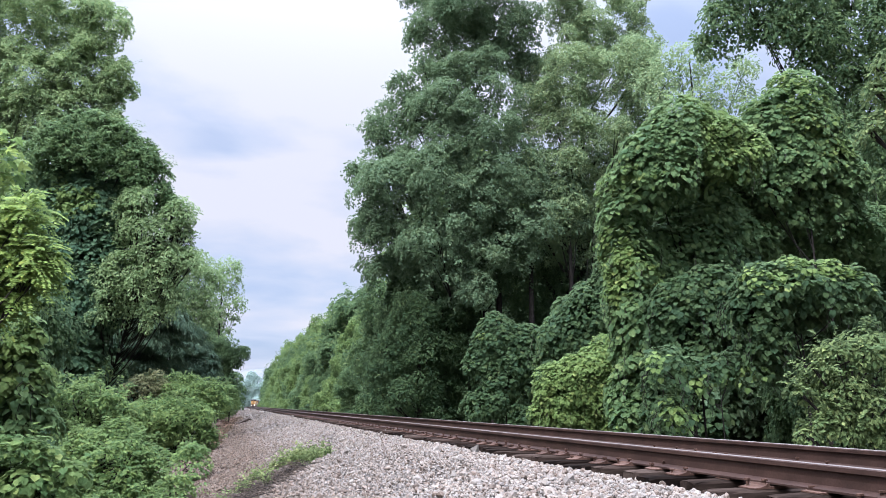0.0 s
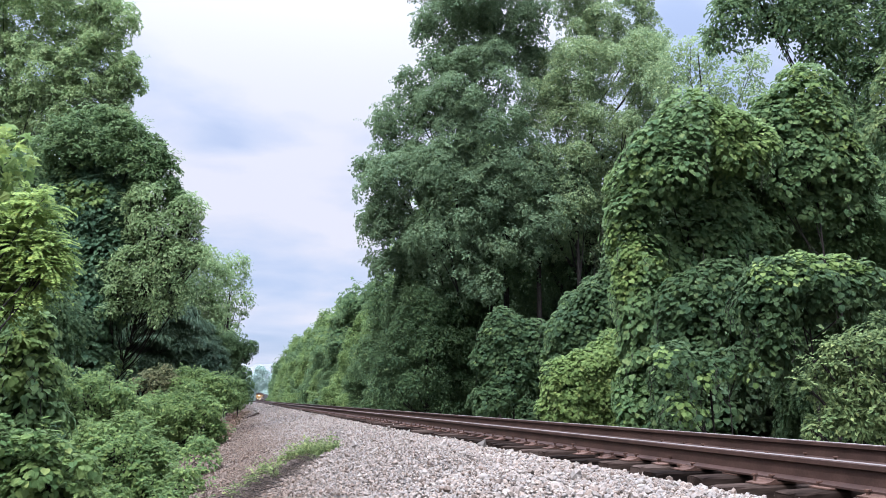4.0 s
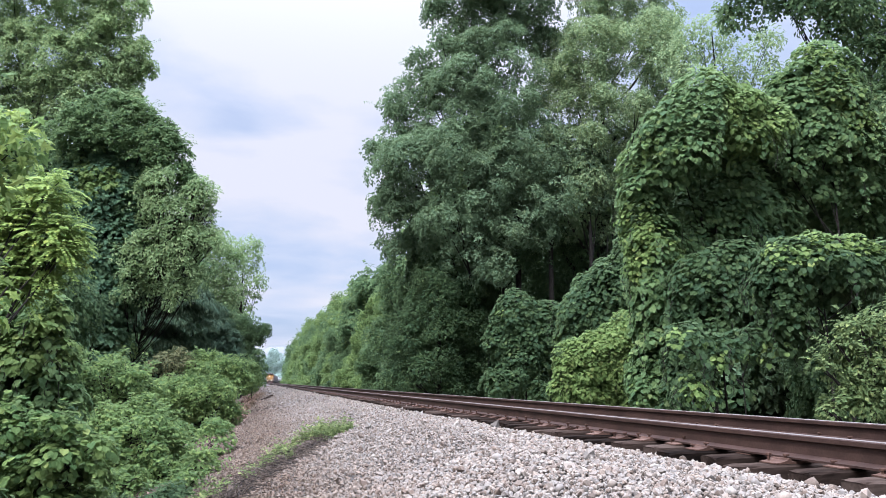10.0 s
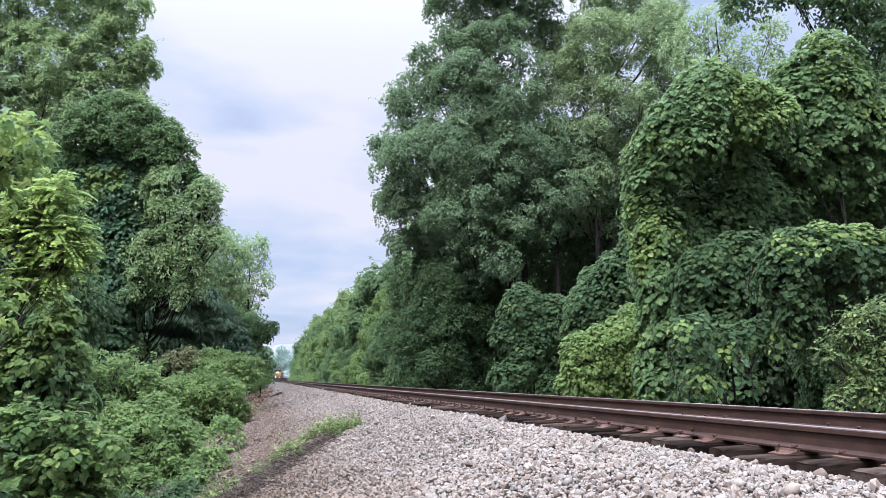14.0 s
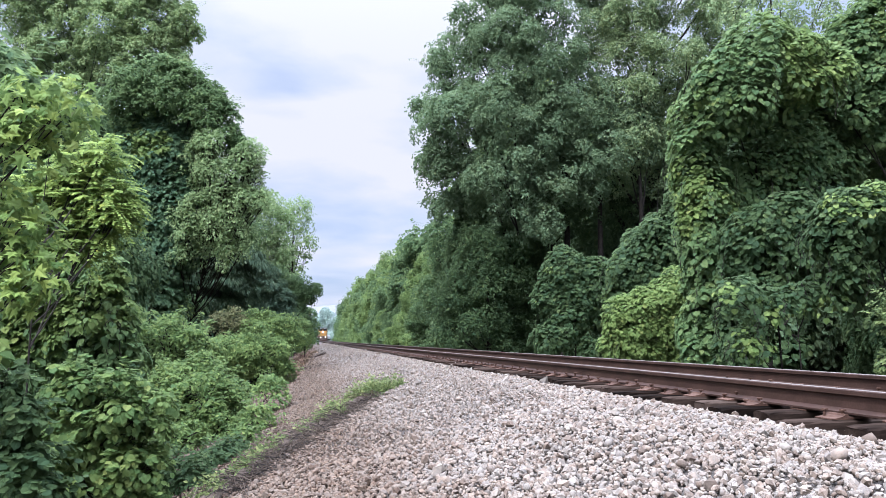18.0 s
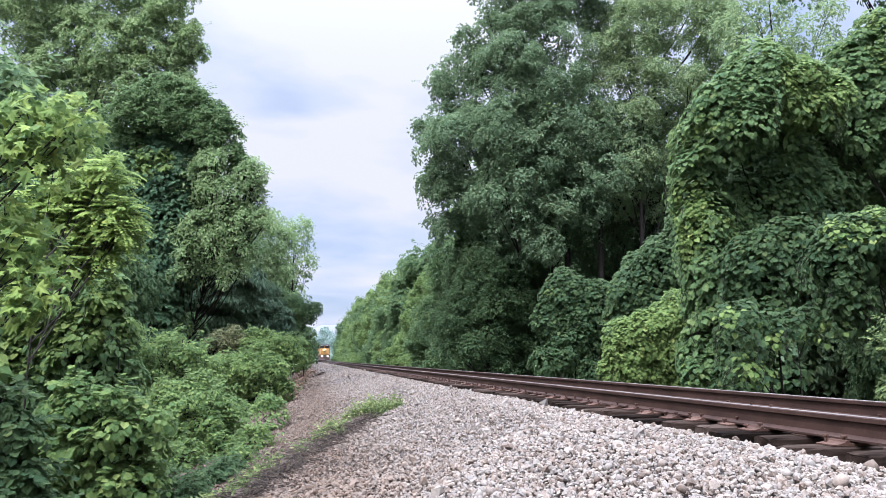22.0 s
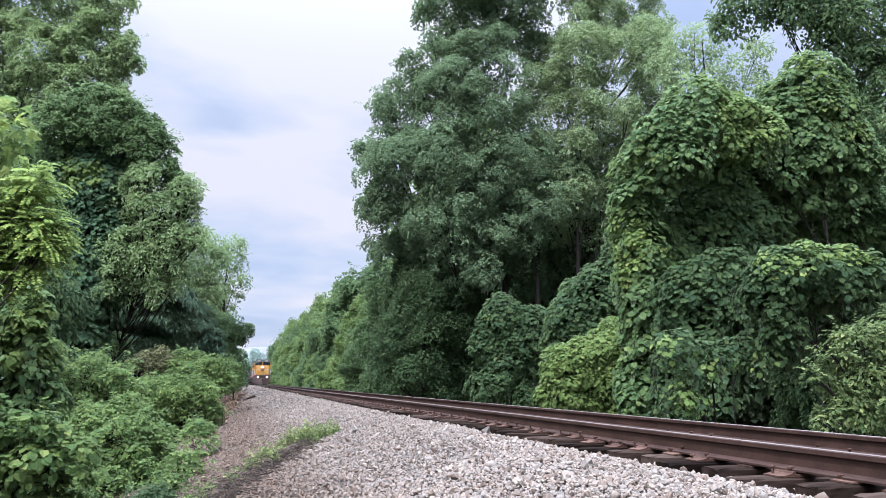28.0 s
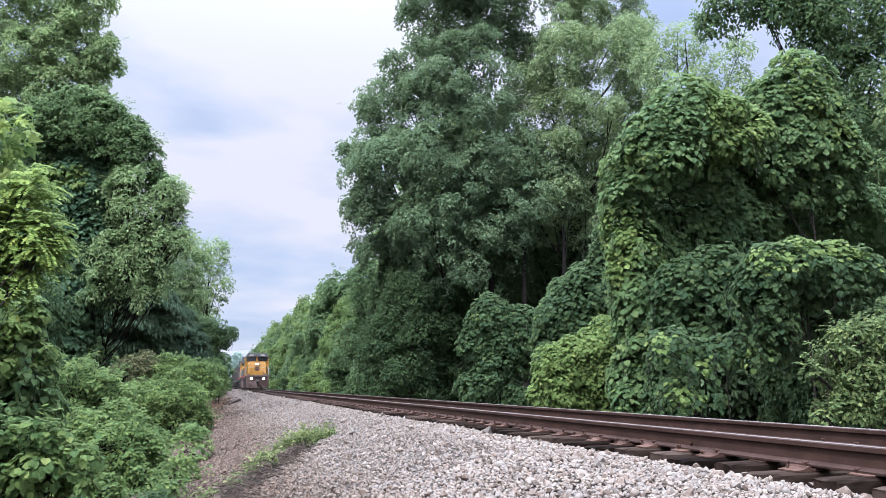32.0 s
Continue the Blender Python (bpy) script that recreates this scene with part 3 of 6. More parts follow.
def vine(name, label, base, top, lobes, mat, leaf, sub, cover, seed, r0=0.12, category="vine", group="", shape="broad", lit_share=0.0, strands=24, crest=0.4, rise=0.65, **kw):
    """A tree or shrub lost under a blanket of broad vine leaves, with lighter patches painted as lit and shoots that
    hang down.
    """
    rng = np.random.default_rng(seed)
    o = np.array(base, float)
    t = thing(name, label, category, group, m=Matrix.Translation(base))
    loc = [(x - o[0], y - o[1], z - o[2], r) for x, y, z, r in lobes]
    v, s, l = tubes(limbs(rng, (0, 0, -0.3), np.array(top) - o, loc, r0 * 0.5, 0.35, 2))
    arrays("trunk", v, s, l, BARK, t, smooth=True)
    loc = joined(loc)
    p, q, w, mid, out = clumps(rng, loc, leaf, sub, cover, **{"lift": 0.7, "flat": 0.42, "jitter": 0.22, "under": -0.8, "fill": 0.4, "droop": 0.4, "dense": 0.8, "rough": 0.08, **kw})
    p2, q2 = blanket(rng, loc, leaf, 0.85 * cover, rise=rise)
    p, q, w = np.concatenate([p, p2]), np.concatenate([q, q2]), np.concatenate([w, np.tile((0.0, 0.0, -1.2), (len(p2), 1))])
    # lit crests are painted: lighter leaves in random patches, more towards the top
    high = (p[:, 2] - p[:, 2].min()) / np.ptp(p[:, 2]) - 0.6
    young = crest * high + swell(p + o, 1.1, seed + 1) + 0.5 * swell(p + o, 3.5, seed + 2) + rng.normal(size=len(p)) * 0.22 > 0.85 - 2.0 * lit_share
    leaves("vine_blanket", p[~young], q[~young], leaf, shape, mat, t, rng, along=w[~young] * 2)["kind"] = "stuff"
    leaves("lit_patch_leaves", p[young], q[young], leaf * 0.9, shape, LIGHT_VINE, t, rng, along=w[young] * 2, label="lighter vine leaves standing for lit patches")["kind"] = "stuff"
    lines, lp, ln = [], [], []
    side = np.nonzero(np.abs(out[:, 2]) < 0.5)[0]
    for k in rng.choice(side, strands):
        d = unit(out[k] * np.array([1, 1, 0.2]))
        length = rng.uniform(3.0, 9.0) * leaf
        n = int(length / (0.75 * leaf)) + 2
        a = [mid[k] + d * (0.5 * sub + 0.10 * math.sin(3 * i / n)) + rng.normal(size=3) * 0.25 * leaf + np.array([0, 0, -length * i / n]) for i in range(n)]
        lines.append([(*e, 0.006) for e in a])
        for e in a:
            lp.append(e + rng.normal(size=3) * 0.25 * leaf)
            ln.append(d + np.array([0, 0, 0.45]) + rng.normal(size=3) * 0.2)
    v, s, l = tubes(lines, 4)
    tagged(arrays("trailing_stem", v, s, l, BARK, t), kind="stuff")
    leaves("hanging_leaves", np.array(lp), np.array(ln), leaf * 0.9, shape, mat, t, rng, along=np.tile((0.0, 0.0, -1.5), (len(lp), 1)))["kind"] = "stuff"
    return t


# ---- ground, track ----
TRACK_X, RAILHEAD = 4.74, 0.20


def cx(y):
    """The track's middle: straight, then a wide bend away to the right."""
    k = y - 95.0
    return TRACK_X + max(0.0, y - 280.0) ** 2 / 6000.0 + 0.00275 * (k + math.sqrt(k * k + 600.0)) - 0.0165


def gz(y):
    """The line falls away gently beyond the near stretch."""
    return -max(0.0, y - 150.0) ** 2 * 0.9e-5


def bank(x):
    """Height of the ground across the line; x from the middle of the track."""
    return float(np.interp(x, [-60, -16, -10, -7.3, -6.2, -5.0, -4.0, -3.2, -2.2, -1.45, -1.2, 1.2, 1.45, 2.1, 3.3, 4.6, 9, 30, 60],
                           [-0.6, -1.2, -1.5, -1.35, -1.05, -0.70, -0.48, -0.31, -0.095, -0.052, -0.09, -0.095, -0.06, -0.10, -0.75, -1.0, -0.9, -0.3, 0.4]))


def sheet(name, xs, ys, mat, lift=0.0, rough=0.0, seed=3, label="", kind="structure"):
    rng = np.random.default_rng(seed)
    v = []
    for y in ys:
        for x in xs:
            near = 1.0 if abs(x) < 60 else 0.0
            v.append((cx(y) * near + TRACK_X * (1 - near) + x, y, bank(x) + gz(y) + lift + (rng.normal() * rough if abs(x) > 3.5 else 0)))
    nx = len(xs)
    a = (np.arange(len(ys) - 1)[:, None] * nx + np.arange(nx - 1)[None]).ravel()
    loops = np.stack([a, a + 1, a + nx + 1, a + nx], -1).ravel()
    ob = arrays(name, np.array(v), np.full(len(a), 4), loops, mat, smooth=True)
    return tagged(ob, label, "", "", kind)


sheet("ground", [-1800, -600, -200, -60, -30, -20, -16, -13, -10, -8.5, -7.3, -6.2, -5, -3.2, 0, 3.3, 4.6, 6, 9, 14, 20, 30, 60, 200, 600, 1800],
      [-80, -40, -20] + list(range(-10, 120, 3)) + list(range(120, 720, 12)) + [800, 1000, 1500, 2500, 4200], SOIL, -0.12, 0.02, label="bare brown soil under the trees beside the track")
# darkened sheet below the loose stones paints the shade between them
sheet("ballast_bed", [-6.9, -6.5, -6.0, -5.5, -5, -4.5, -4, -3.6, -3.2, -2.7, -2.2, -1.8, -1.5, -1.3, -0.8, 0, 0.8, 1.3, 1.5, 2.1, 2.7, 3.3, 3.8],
      [-14 + 0.5 * i for i in range(100)] + list(range(36, 720, 4)), BED, -0.03, 0.006, label="stone bed of the railway track darkened for shade between stones")


def stones():
    """Crushed stone, thick where it lies near and thinner far off."""
    rng = np.random.default_rng(11)
    ico = bmesh.new()
    for k in range(3):
        for a, b in ((-0.78, -0.78), (-0.78, 0.78), (0.78, -0.78), (0.78, 0.78)):
            ico.verts.new((0, a, b)[3 - k:] + (0, a, b)[:3 - k])
    bmesh.ops.convex_hull(ico, input=ico.verts)
    bmesh.ops.triangulate(ico, faces=ico.faces)
    ico.verts.index_update()
    iv = np.array([v.co for v in ico.verts])
    it = np.array([[v.index for v in f.verts] for f in ico.faces])
    ico.free()
    ov = np.array([(1, 0, 0), (0, 1, 0), (-1, 0, 0), (0, -1, 0), (0, 0, 1), (0, 0, -1)], float)
    ot = np.array([(0, 1, 4), (1, 2, 4), (2, 3, 4), (3, 0, 4), (1, 0, 5), (2, 1, 5), (3, 2, 5), (0, 3, 5)])

    def heap(name, n, x0, x1, y0, y1, size, base, tri, label, spread=1.0, lift=0.0):
        x = rng.uniform(x0, x1, n)
        y = y0 + (y1 - y0) * rng.random(n) ** spread
        s = size * np.exp(rng.normal(0, 0.34, n))
        z = np.array([bank(a) + gz(b) for a, b in zip(x, y)]) + s * rng.uniform(-0.45, 0.62, n) + lift
        cxs = np.array([cx(b) for b in y])
        # not on the ties' tops
        keep = (np.abs(x) > 1.26) | (np.abs((y / TIE_STEP + 0.5) % 1.0 - 0.5) > 0.28)
        x, y, s, z, cxs = x[keep], y[keep], s[keep], z[keep], cxs[keep]
        n = len(x)
        q = rng.normal(size=(n, 3, 3))
        a = unit(q[:, 0])
        b = unit(q[:, 1] - a * (q[:, 1] * a).sum(1, keepdims=True))
        c = np.cross(a, b)
        lump = base[None] * rng.uniform(0.76, 1.18, (n, len(base), 3))
        k = s[:, None, None] * np.stack([rng.uniform(0.8, 1.2, n), rng.uniform(0.6, 0.95, n), rng.uniform(0.42, 0.75, n)], -1)[:, None]
        lump = lump * k
        co = lump[..., 0:1] * a[:, None] + lump[..., 1:2] * b[:, None] + lump[..., 2:3] * c[:, None]
        co += np.stack([cxs + x, y, z], -1)[:, None]
        loops = (tri.ravel()[None] + np.arange(n)[:, None] * len(base)).ravel()
        ob = arrays(name, co.reshape(-1, 3), np.full(n * len(tri), 3), loops, STONE)
        # some stones are worn round, the others keep their broken faces
        ob.data.polygons.foreach_set("use_smooth", np.repeat(rng.random(n) < 0.2, len(tri)))
        tagged(ob, label, "ballast", "", "stuff")

    near = "pale grey and beige crushed stones on the track shoulder"
    heap("ballast_stones", 18000, -6.9, 2.0, -4, 2.8, 0.028, ov, ot, near)
    heap("ballast_stones", 31000, -6.9, -1.20, 2.8, 8, 0.0188, iv, it, near)
    heap("ballast_stones", 36000, -6.9, -1.20, 8, 16, 0.0195, ov, ot, near)
    heap("ballast_stones", 31000, -6.9, -1.30, 16, 32, 0.0235, ov, ot, near)
    heap("ballast_stones", 20000, -6.8, -1.30, 30, 64, 0.033, ov, ot, near, 1.3)
    heap("ballast_stones", 8000, -6.8, -1.30, 60, 140, 0.055, ov, ot, near, 1.4)
    heap("ballast_stones", 6500, -1.95, -1.12, 2.8, 13, 0.0175, iv, it, "crushed stones heaped against the ends of the ties", lift=0.016)
    heap("ballast_stones", 9500, -1.5, 1.6, 3, 30, 0.023, ov, ot, "crushed stones between the wooden ties")


TIE_STEP = 0.51
# head, web and foot of a flat-bottomed rail, from the middle outwards; z from the top of the rail
PROFILE = [(-0.030, 0.0), (-0.037, -0.008), (-0.037, -0.038), (-0.012, -0.052), (-0.009, -0.090), (-0.013, -0.140), (-0.070, -0.162), (-0.070, -0.176),
           (0.070, -0.176), (0.070, -0.162), (0.013, -0.140), (0.009, -0.090), (0.012, -0.052), (0.037, -0.038), (0.037, -0.008), (0.030, 0.0)]


def sweep(name, profile, x, z, ys, mat, parent, label="", closed=True):
    n, v = len(profile), []
    for y in ys:
        v += [(cx(y) + x + a, y, gz(y) + z + b) for a, b in profile]
    m = n if closed else n - 1
    k = np.arange(len(ys) - 1)[:, None] * n
    i, j = np.arange(m)[None], (np.arange(m)[None] + 1) % n
    loops = np.stack([k + i, k + j, k + j + n, k + i + n], -1).ravel()
    ob = arrays(name, np.array(v), np.full(len(loops) // 4, 4), loops, mat, parent, label)
    ob.data.polygons.foreach_set("use_smooth", np.zeros(len(ob.data.polygons), bool))
    return ob


def worn_tie(rng, parent):
    """A squared timber with split, rounded and crumbled ends."""
    xs = [-1.24, -1.225, -1.17, -1.06, -0.95, -0.5, 0.0, 0.5, 0.95, 1.06, 1.17, 1.225, 1.24]
    ring = [(-0.115, -0.015), (-0.10, 0.0), (-0.04, 0.0), (0.04, 0.0), (0.10, 0.0), (0.115, -0.015), (0.113, -0.16), (0.10, -0.175), (-0.10, -0.175), (-0.113, -0.16)]
    v, n = [], len(ring)
    short = rng.normal(size=2) * 0.035
    for x in xs:
        end = max(0.0, (abs(x) - 0.93) / 0.31)
        small = 1.0 - (0.06 * max(0.0, (abs(x) - 1.20) / 0.04) + 0.03 * end)
        for k, (a, b) in enumerate(ring):
            split = -0.005 * end * rng.random() if 1 < k < 4 else 0.0
            v.append((x + short[0 if x < 0 else 1] * end + rng.normal() * 0.006 * end, a * small + rng.normal() * 0.004 * (0.2 + end), -0.0875 + (b + 0.0875) * small + split + rng.normal() * 0.003 * end))
    bm = bmesh.new()
    vs = [bm.verts.new(p) for p in v]
    for i in range(len(xs) - 1):
        for k in range(n):
            bm.faces.new((vs[i * n + k], vs[i * n + (k + 1) % n], vs[(i + 1) * n + (k + 1) % n], vs[(i + 1) * n + k]))
    bm.faces.new(vs[:n][::-1])
    bm.faces.new(vs[-n:])
    bmesh.ops.recalc_face_normals(bm, faces=bm.faces)
    return part("tie", bm, WOOD, parent)


def track():
    t = thing("railway_track", "single railway track of brown rusty rails on wooden ties", "railway track", kind="structure")
    ys = [-14 + 4 * i for i in range(75)] + list(range(290, 720, 10))
    for x in (-0.755, 0.755):
        r = sweep("rail", PROFILE, x, RAILHEAD, ys, RAIL, t, "brown rusted steel rail with a polished top")
        sweep("running_band", [(-0.031, -0.0005), (-0.026, 0.0015), (0.020, 0.0015)], x, RAILHEAD, ys, SHINE, r, "worn top of the rail with sky sheen in its pale colour", closed=False)
    rng = np.random.default_rng(5)
    kinds = [worn_tie(np.random.default_rng(40 + k), t) for k in range(6)]
    first = kinds[0]
    plate_bm = prism([(-0.205, 0), (-0.205, 0.009), (-0.155, 0.014), (-0.108, 0.026), (-0.099, 0.038), (-0.076, 0.038), (-0.074, 0.018), (0.074, 0.018), (0.076, 0.036), (0.099, 0.036), (0.105, 0.021), (0.19, 0.010), (0.19, 0)], -0.098, 0.098)
    plate = part("tie_plate", plate_bm, RUST, first)
    plate.location = (-0.755, 0, 0.003)
    spike_bm = bmesh.new()
    box(spike_bm, -0.008, 0.008, -0.008, 0.008, -0.02, 0.040)
    box(spike_bm, -0.016, 0.024, -0.015, 0.015, 0.038, 0.054, 0.004)
    spike = part("spike", spike_bm, RUST, first)
    anchor_bm = bmesh.new()
    box(anchor_bm, -0.085, 0.085, -0.012, 0.012, -0.030, 0.020, 0.004)
    anchor = part("rail_anchor", anchor_bm, RUST, first)
    n_first, count = int(-5.0 / TIE_STEP), 0
    for i in range(n_first, n_first + 142):
        y = i * TIE_STEP
        tie = kinds[count] if count < 6 else new("tie", kinds[int(rng.integers(0, 6))].data)
        tie.parent = t
        tie.location = (cx(y) + rng.normal() * 0.05, y, gz(y) + rng.normal() * 0.005)
        tie.rotation_euler = (rng.normal() * 0.006, rng.normal() * 0.004, rng.normal() * 0.018)
        for side in (-1, 1):
            p = plate if count == 0 and side == -1 else new("tie_plate", plate.data)
            p.parent = tie
            p.location = (0.755 * side, 0, 0.003)
            p.rotation_euler = (0, 0, 0 if side == -1 else math.pi)
            if 12 <= count < 58 and side == -1 or 12 <= count < 28:
                for k, (dx, dy) in enumerate(((-0.088, -0.055), (0.088, 0.055), (-0.150, 0.058))):
                    s = spike if count == 12 and side == -1 and k == 0 else new("spike", spike.data)
                    s.parent = tie
                    s.location = (0.755 * side + dx, dy, 0.016 - (0.028 if k == 2 and rng.random() < 0.7 else 0.0) + rng.random() * 0.016)
                    s.rotation_euler = (0, 0, (math.pi if dx > 0 else 0) + rng.normal() * 0.25)
            if 12 <= count < 44 and side == -1:
                a = anchor if count == 12 else new("rail_anchor", anchor.data)
                a.parent = tie
                a.location = (-0.755, 0.135, 0.01)
        count += 1
    # the far ties, too small to tell apart
    c = np.array([(x, y, z) for z in (-0.17, 0.0) for x, y in ((-1.3, -0.115), (1.3, -0.115), (1.3, 0.115), (-1.3, 0.115))])
    f = np.array([(4, 5, 6, 7), (0, 1, 5, 4), (1, 2, 6, 5), (2, 3, 7, 6), (3, 0, 4, 7)])
    far = [i * TIE_STEP for i in range(n_first + 142, int(600 / TIE_STEP))]
    v = np.concatenate([c + np.array([cx(y), y, gz(y)]) for y in far])
    loops = (f.ravel()[None] + np.arange(len(far))[:, None] * 8).ravel()
    tagged(arrays("far_ties", v, np.full(len(far) * 5, 4), loops, WOOD, t), kind="stuff")


stones()
track()

# the far ridge beyond the bend, with blue haze put into its colour
bm = bmesh.new()
rng = np.random.default_rng(2)
edge = [bm.verts.new((x, 2600 + 60 * math.sin(x * 0.002), 94 + 14 * math.sin(x * 0.0031 + 1.1) + 10 * math.sin(x * 0.011) + rng.normal() * 1.5)) for x in range(-2400, 2401, 30)]
foot = [bm.verts.new((v.co.x, 2300, -40)) for v in edge]
for i in range(len(edge) - 1):
    bm.faces.new((foot[i], foot[i + 1], edge[i + 1], edge[i]))
ridge = part("far_hill", bm, HILL, None)
tagged(ridge, "long wooded ridge on the horizon with haze in its blue colour", "hill", kind="structure")

# ---- trees and vines ----
tree("oak_tree", "tall dense dark green oak beside the track", (12.2, 39.5, -1.06), (12.6, 39.5, 21.0),
     puffs(1, [(10.3, 38.6, 21.4, 1.85), (12.2, 37.1, 21.6, 2.71), (14.5, 37.5, 21, 2.03), (10.6, 39.6, 26, 2.31), (13.2, 37.8, 26, 3.21), (9.7, 37.8, 17.4, 2.12), (8.2, 39.2, 15.8, 1.73), (7, 39.5, 13.3, 1.42), (6.9, 39.6, 10.3, 1.26), (8.1, 38.2, 12, 2.14), (10.2, 36.6, 14.1, 2.72), (12.3, 36, 16.7, 2.58), (8.7, 38, 8.9, 2.04), (7.7, 39.4, 7.8, 1.18), (10.2, 36.1, 10.4, 2.7), (13, 35.8, 12.6, 2.7), (10.6, 36.5, 7.2, 2.17), (13, 35.8, 9.3, 2.32), (7.8, 38.8, 10.9, 1.53), (9, 38.5, 13.1, 1.61)], 8, 0.42), OAK, 0.16, 0.34, 0.8, 21, lift=0.5, jitter=0.5, under=-0.7, droop=0.2, rough=0.34, dense=1.5, shoots=260, r0=0.34, forks=0.15, twigs=1)
tree("poplar_tree", "tall grey-green poplar with an airy top", (19.2, 38.5, -0.86), (19.6, 38.5, 22.0),
     puffs(2, [(18.1, 37.5, 22.6, 1.59), (19.8, 37, 21.5, 1.81), (21.6, 36.6, 21.3, 1.59), (22.4, 36.3, 19.7, 1.12), (17.4, 36.7, 18.9, 2.26), (20, 36, 18.2, 2.4), (21.8, 36.5, 16.6, 2.03), (16.5, 36.4, 15.7, 2.49), (18.5, 35.9, 14.5, 2.54), (20.8, 36.8, 13.5, 2), (16, 36.5, 12.1, 2.45), (18.7, 37.3, 11.2, 2.23), (16.2, 38, 9.3, 2.07), (18.3, 37.5, 9, 1.85), (20, 37, 9.6, 1.72), (16.4, 38, 19.4, 1.5), (18.4, 37.4, 25.1, 1.54), (21.4, 36.6, 23.6, 1.3)], 7, 0.42), POPLAR, 0.15, 0.34, 0.7, 22, lift=0.5, jitter=0.5, under=-0.7, droop=0.2, rough=0.34, dense=1.5, shoots=220, r0=0.32, forks=0.25, twigs=1)
tree("pale_tree", "pale airy tree with sky showing through it", (20.0, 28.7, -0.84), (20.0, 28.7, 16.4),
     [(19.5, 28.8, 15.8, 1.02), (20.4, 28.6, 14.7, 1.08), (19.1, 29, 13.9, 1.07), (21.6, 28.3, 15.1, 0.9), (18.4, 29.1, 11.9, 1), (17.8, 29.3, 10.1, 0.82), (20.1, 28.7, 16.4, 0.73), (22.1, 28.1, 14.3, 0.72), (18.4, 29.1, 14.8, 0.72), (22.5, 28, 15.9, 0.6)], POPLAR, 0.15, 0.42, 0.4, 32, r0=0.16, forks=0.8, fill=0.2)
# shade under the oak is put into the dark leaf colour
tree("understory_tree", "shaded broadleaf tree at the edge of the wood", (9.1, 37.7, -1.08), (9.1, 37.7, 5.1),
     [(8.5, 37.6, 3.9, 1.31), (7.6, 37.8, 2.7, 1.17), (8.5, 37.6, 1.5, 1.36), (9, 37.4, 5.1, 1.32), (7.7, 37.8, 1.1, 1.1), (9.6, 37.3, 3.3, 1.3), (9.3, 37.4, 1, 1.29), (7.1, 38, 1.3, 0.9), (10.7, 38, 5.1, 1.52), (11.5, 37.8, 3, 1.2), (10.9, 38, 1, 1.19)], SHADED_VINE, 0.17, 0.40, 0.9, 23, shoots=70, r0=0.14, jitter=0.45, category="tree")
vine("hanging_vine", "dark vine hanging in a long tail from the oak", (8.3, 40.2, -0.92), (8.3, 40.2, 6.8),
     [(8.5, 40.2, 6.8, 0.56), (8.3, 40.2, 5.9, 0.53), (8.2, 40.3, 5.1, 0.45), (8.1, 40.3, 4.3, 0.31)], SHADED_VINE, 0.15, 0.26, 1.0, 34, r0=0.06, strands=20)
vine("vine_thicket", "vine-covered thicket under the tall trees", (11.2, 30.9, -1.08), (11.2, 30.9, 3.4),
     [(11, 31.2, 3.4, 1.01), (12.2, 30.9, 3, 1.06), (11.5, 31.1, 2, 1.17), (12.8, 30.7, 2, 0.78), (10.8, 31.3, 1.1, 0.72), (10.3, 31.4, 2.4, 0.67), (9.9, 30.5, 0.4, 0.64), (10.7, 30.2, 0.7, 0.53)], SHADED_VINE, 0.175, 0.34, 1.0, 24, r0=0.1, category="thicket")
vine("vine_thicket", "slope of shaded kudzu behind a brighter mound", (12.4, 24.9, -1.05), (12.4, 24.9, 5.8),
     [(11.4, 24.9, 2.8, 0.96), (12.4, 24.6, 3.6, 1.2), (13.2, 24.4, 4.6, 1.04), (13.5, 24.3, 5.8, 0.89), (10.9, 25, 2.1, 0.57), (12.1, 24.7, 2.1, 0.91), (13.6, 25.3, 3.1, 0.95), (12, 25.7, 4, 0.6)], SHADED_VINE, 0.16, 0.32, 1.0, 35, r0=0.08, category="thicket")
vine("vine_mound", "low bright green mound of kudzu beside the track", (9.4, 19.2, -1.12), (9.4, 19.2, 2.0),
     [(8.5, 19.4, 1.1, 0.56), (9.2, 19.2, 1.2, 0.81), (10, 19, 1.6, 0.81), (10.5, 18.9, 2, 0.57), (8.8, 19.4, 0.5, 0.74), (9.7, 19.1, 0.6, 0.84), (8.1, 19.5, 0.3, 0.35), (10.5, 18.9, 0.8, 0.7), (9.6, 19.1, 0.1, 0.52)], LIGHT_VINE, 0.10, 0.24, 1.0, 28, lit_share=0.1, r0=0.08)
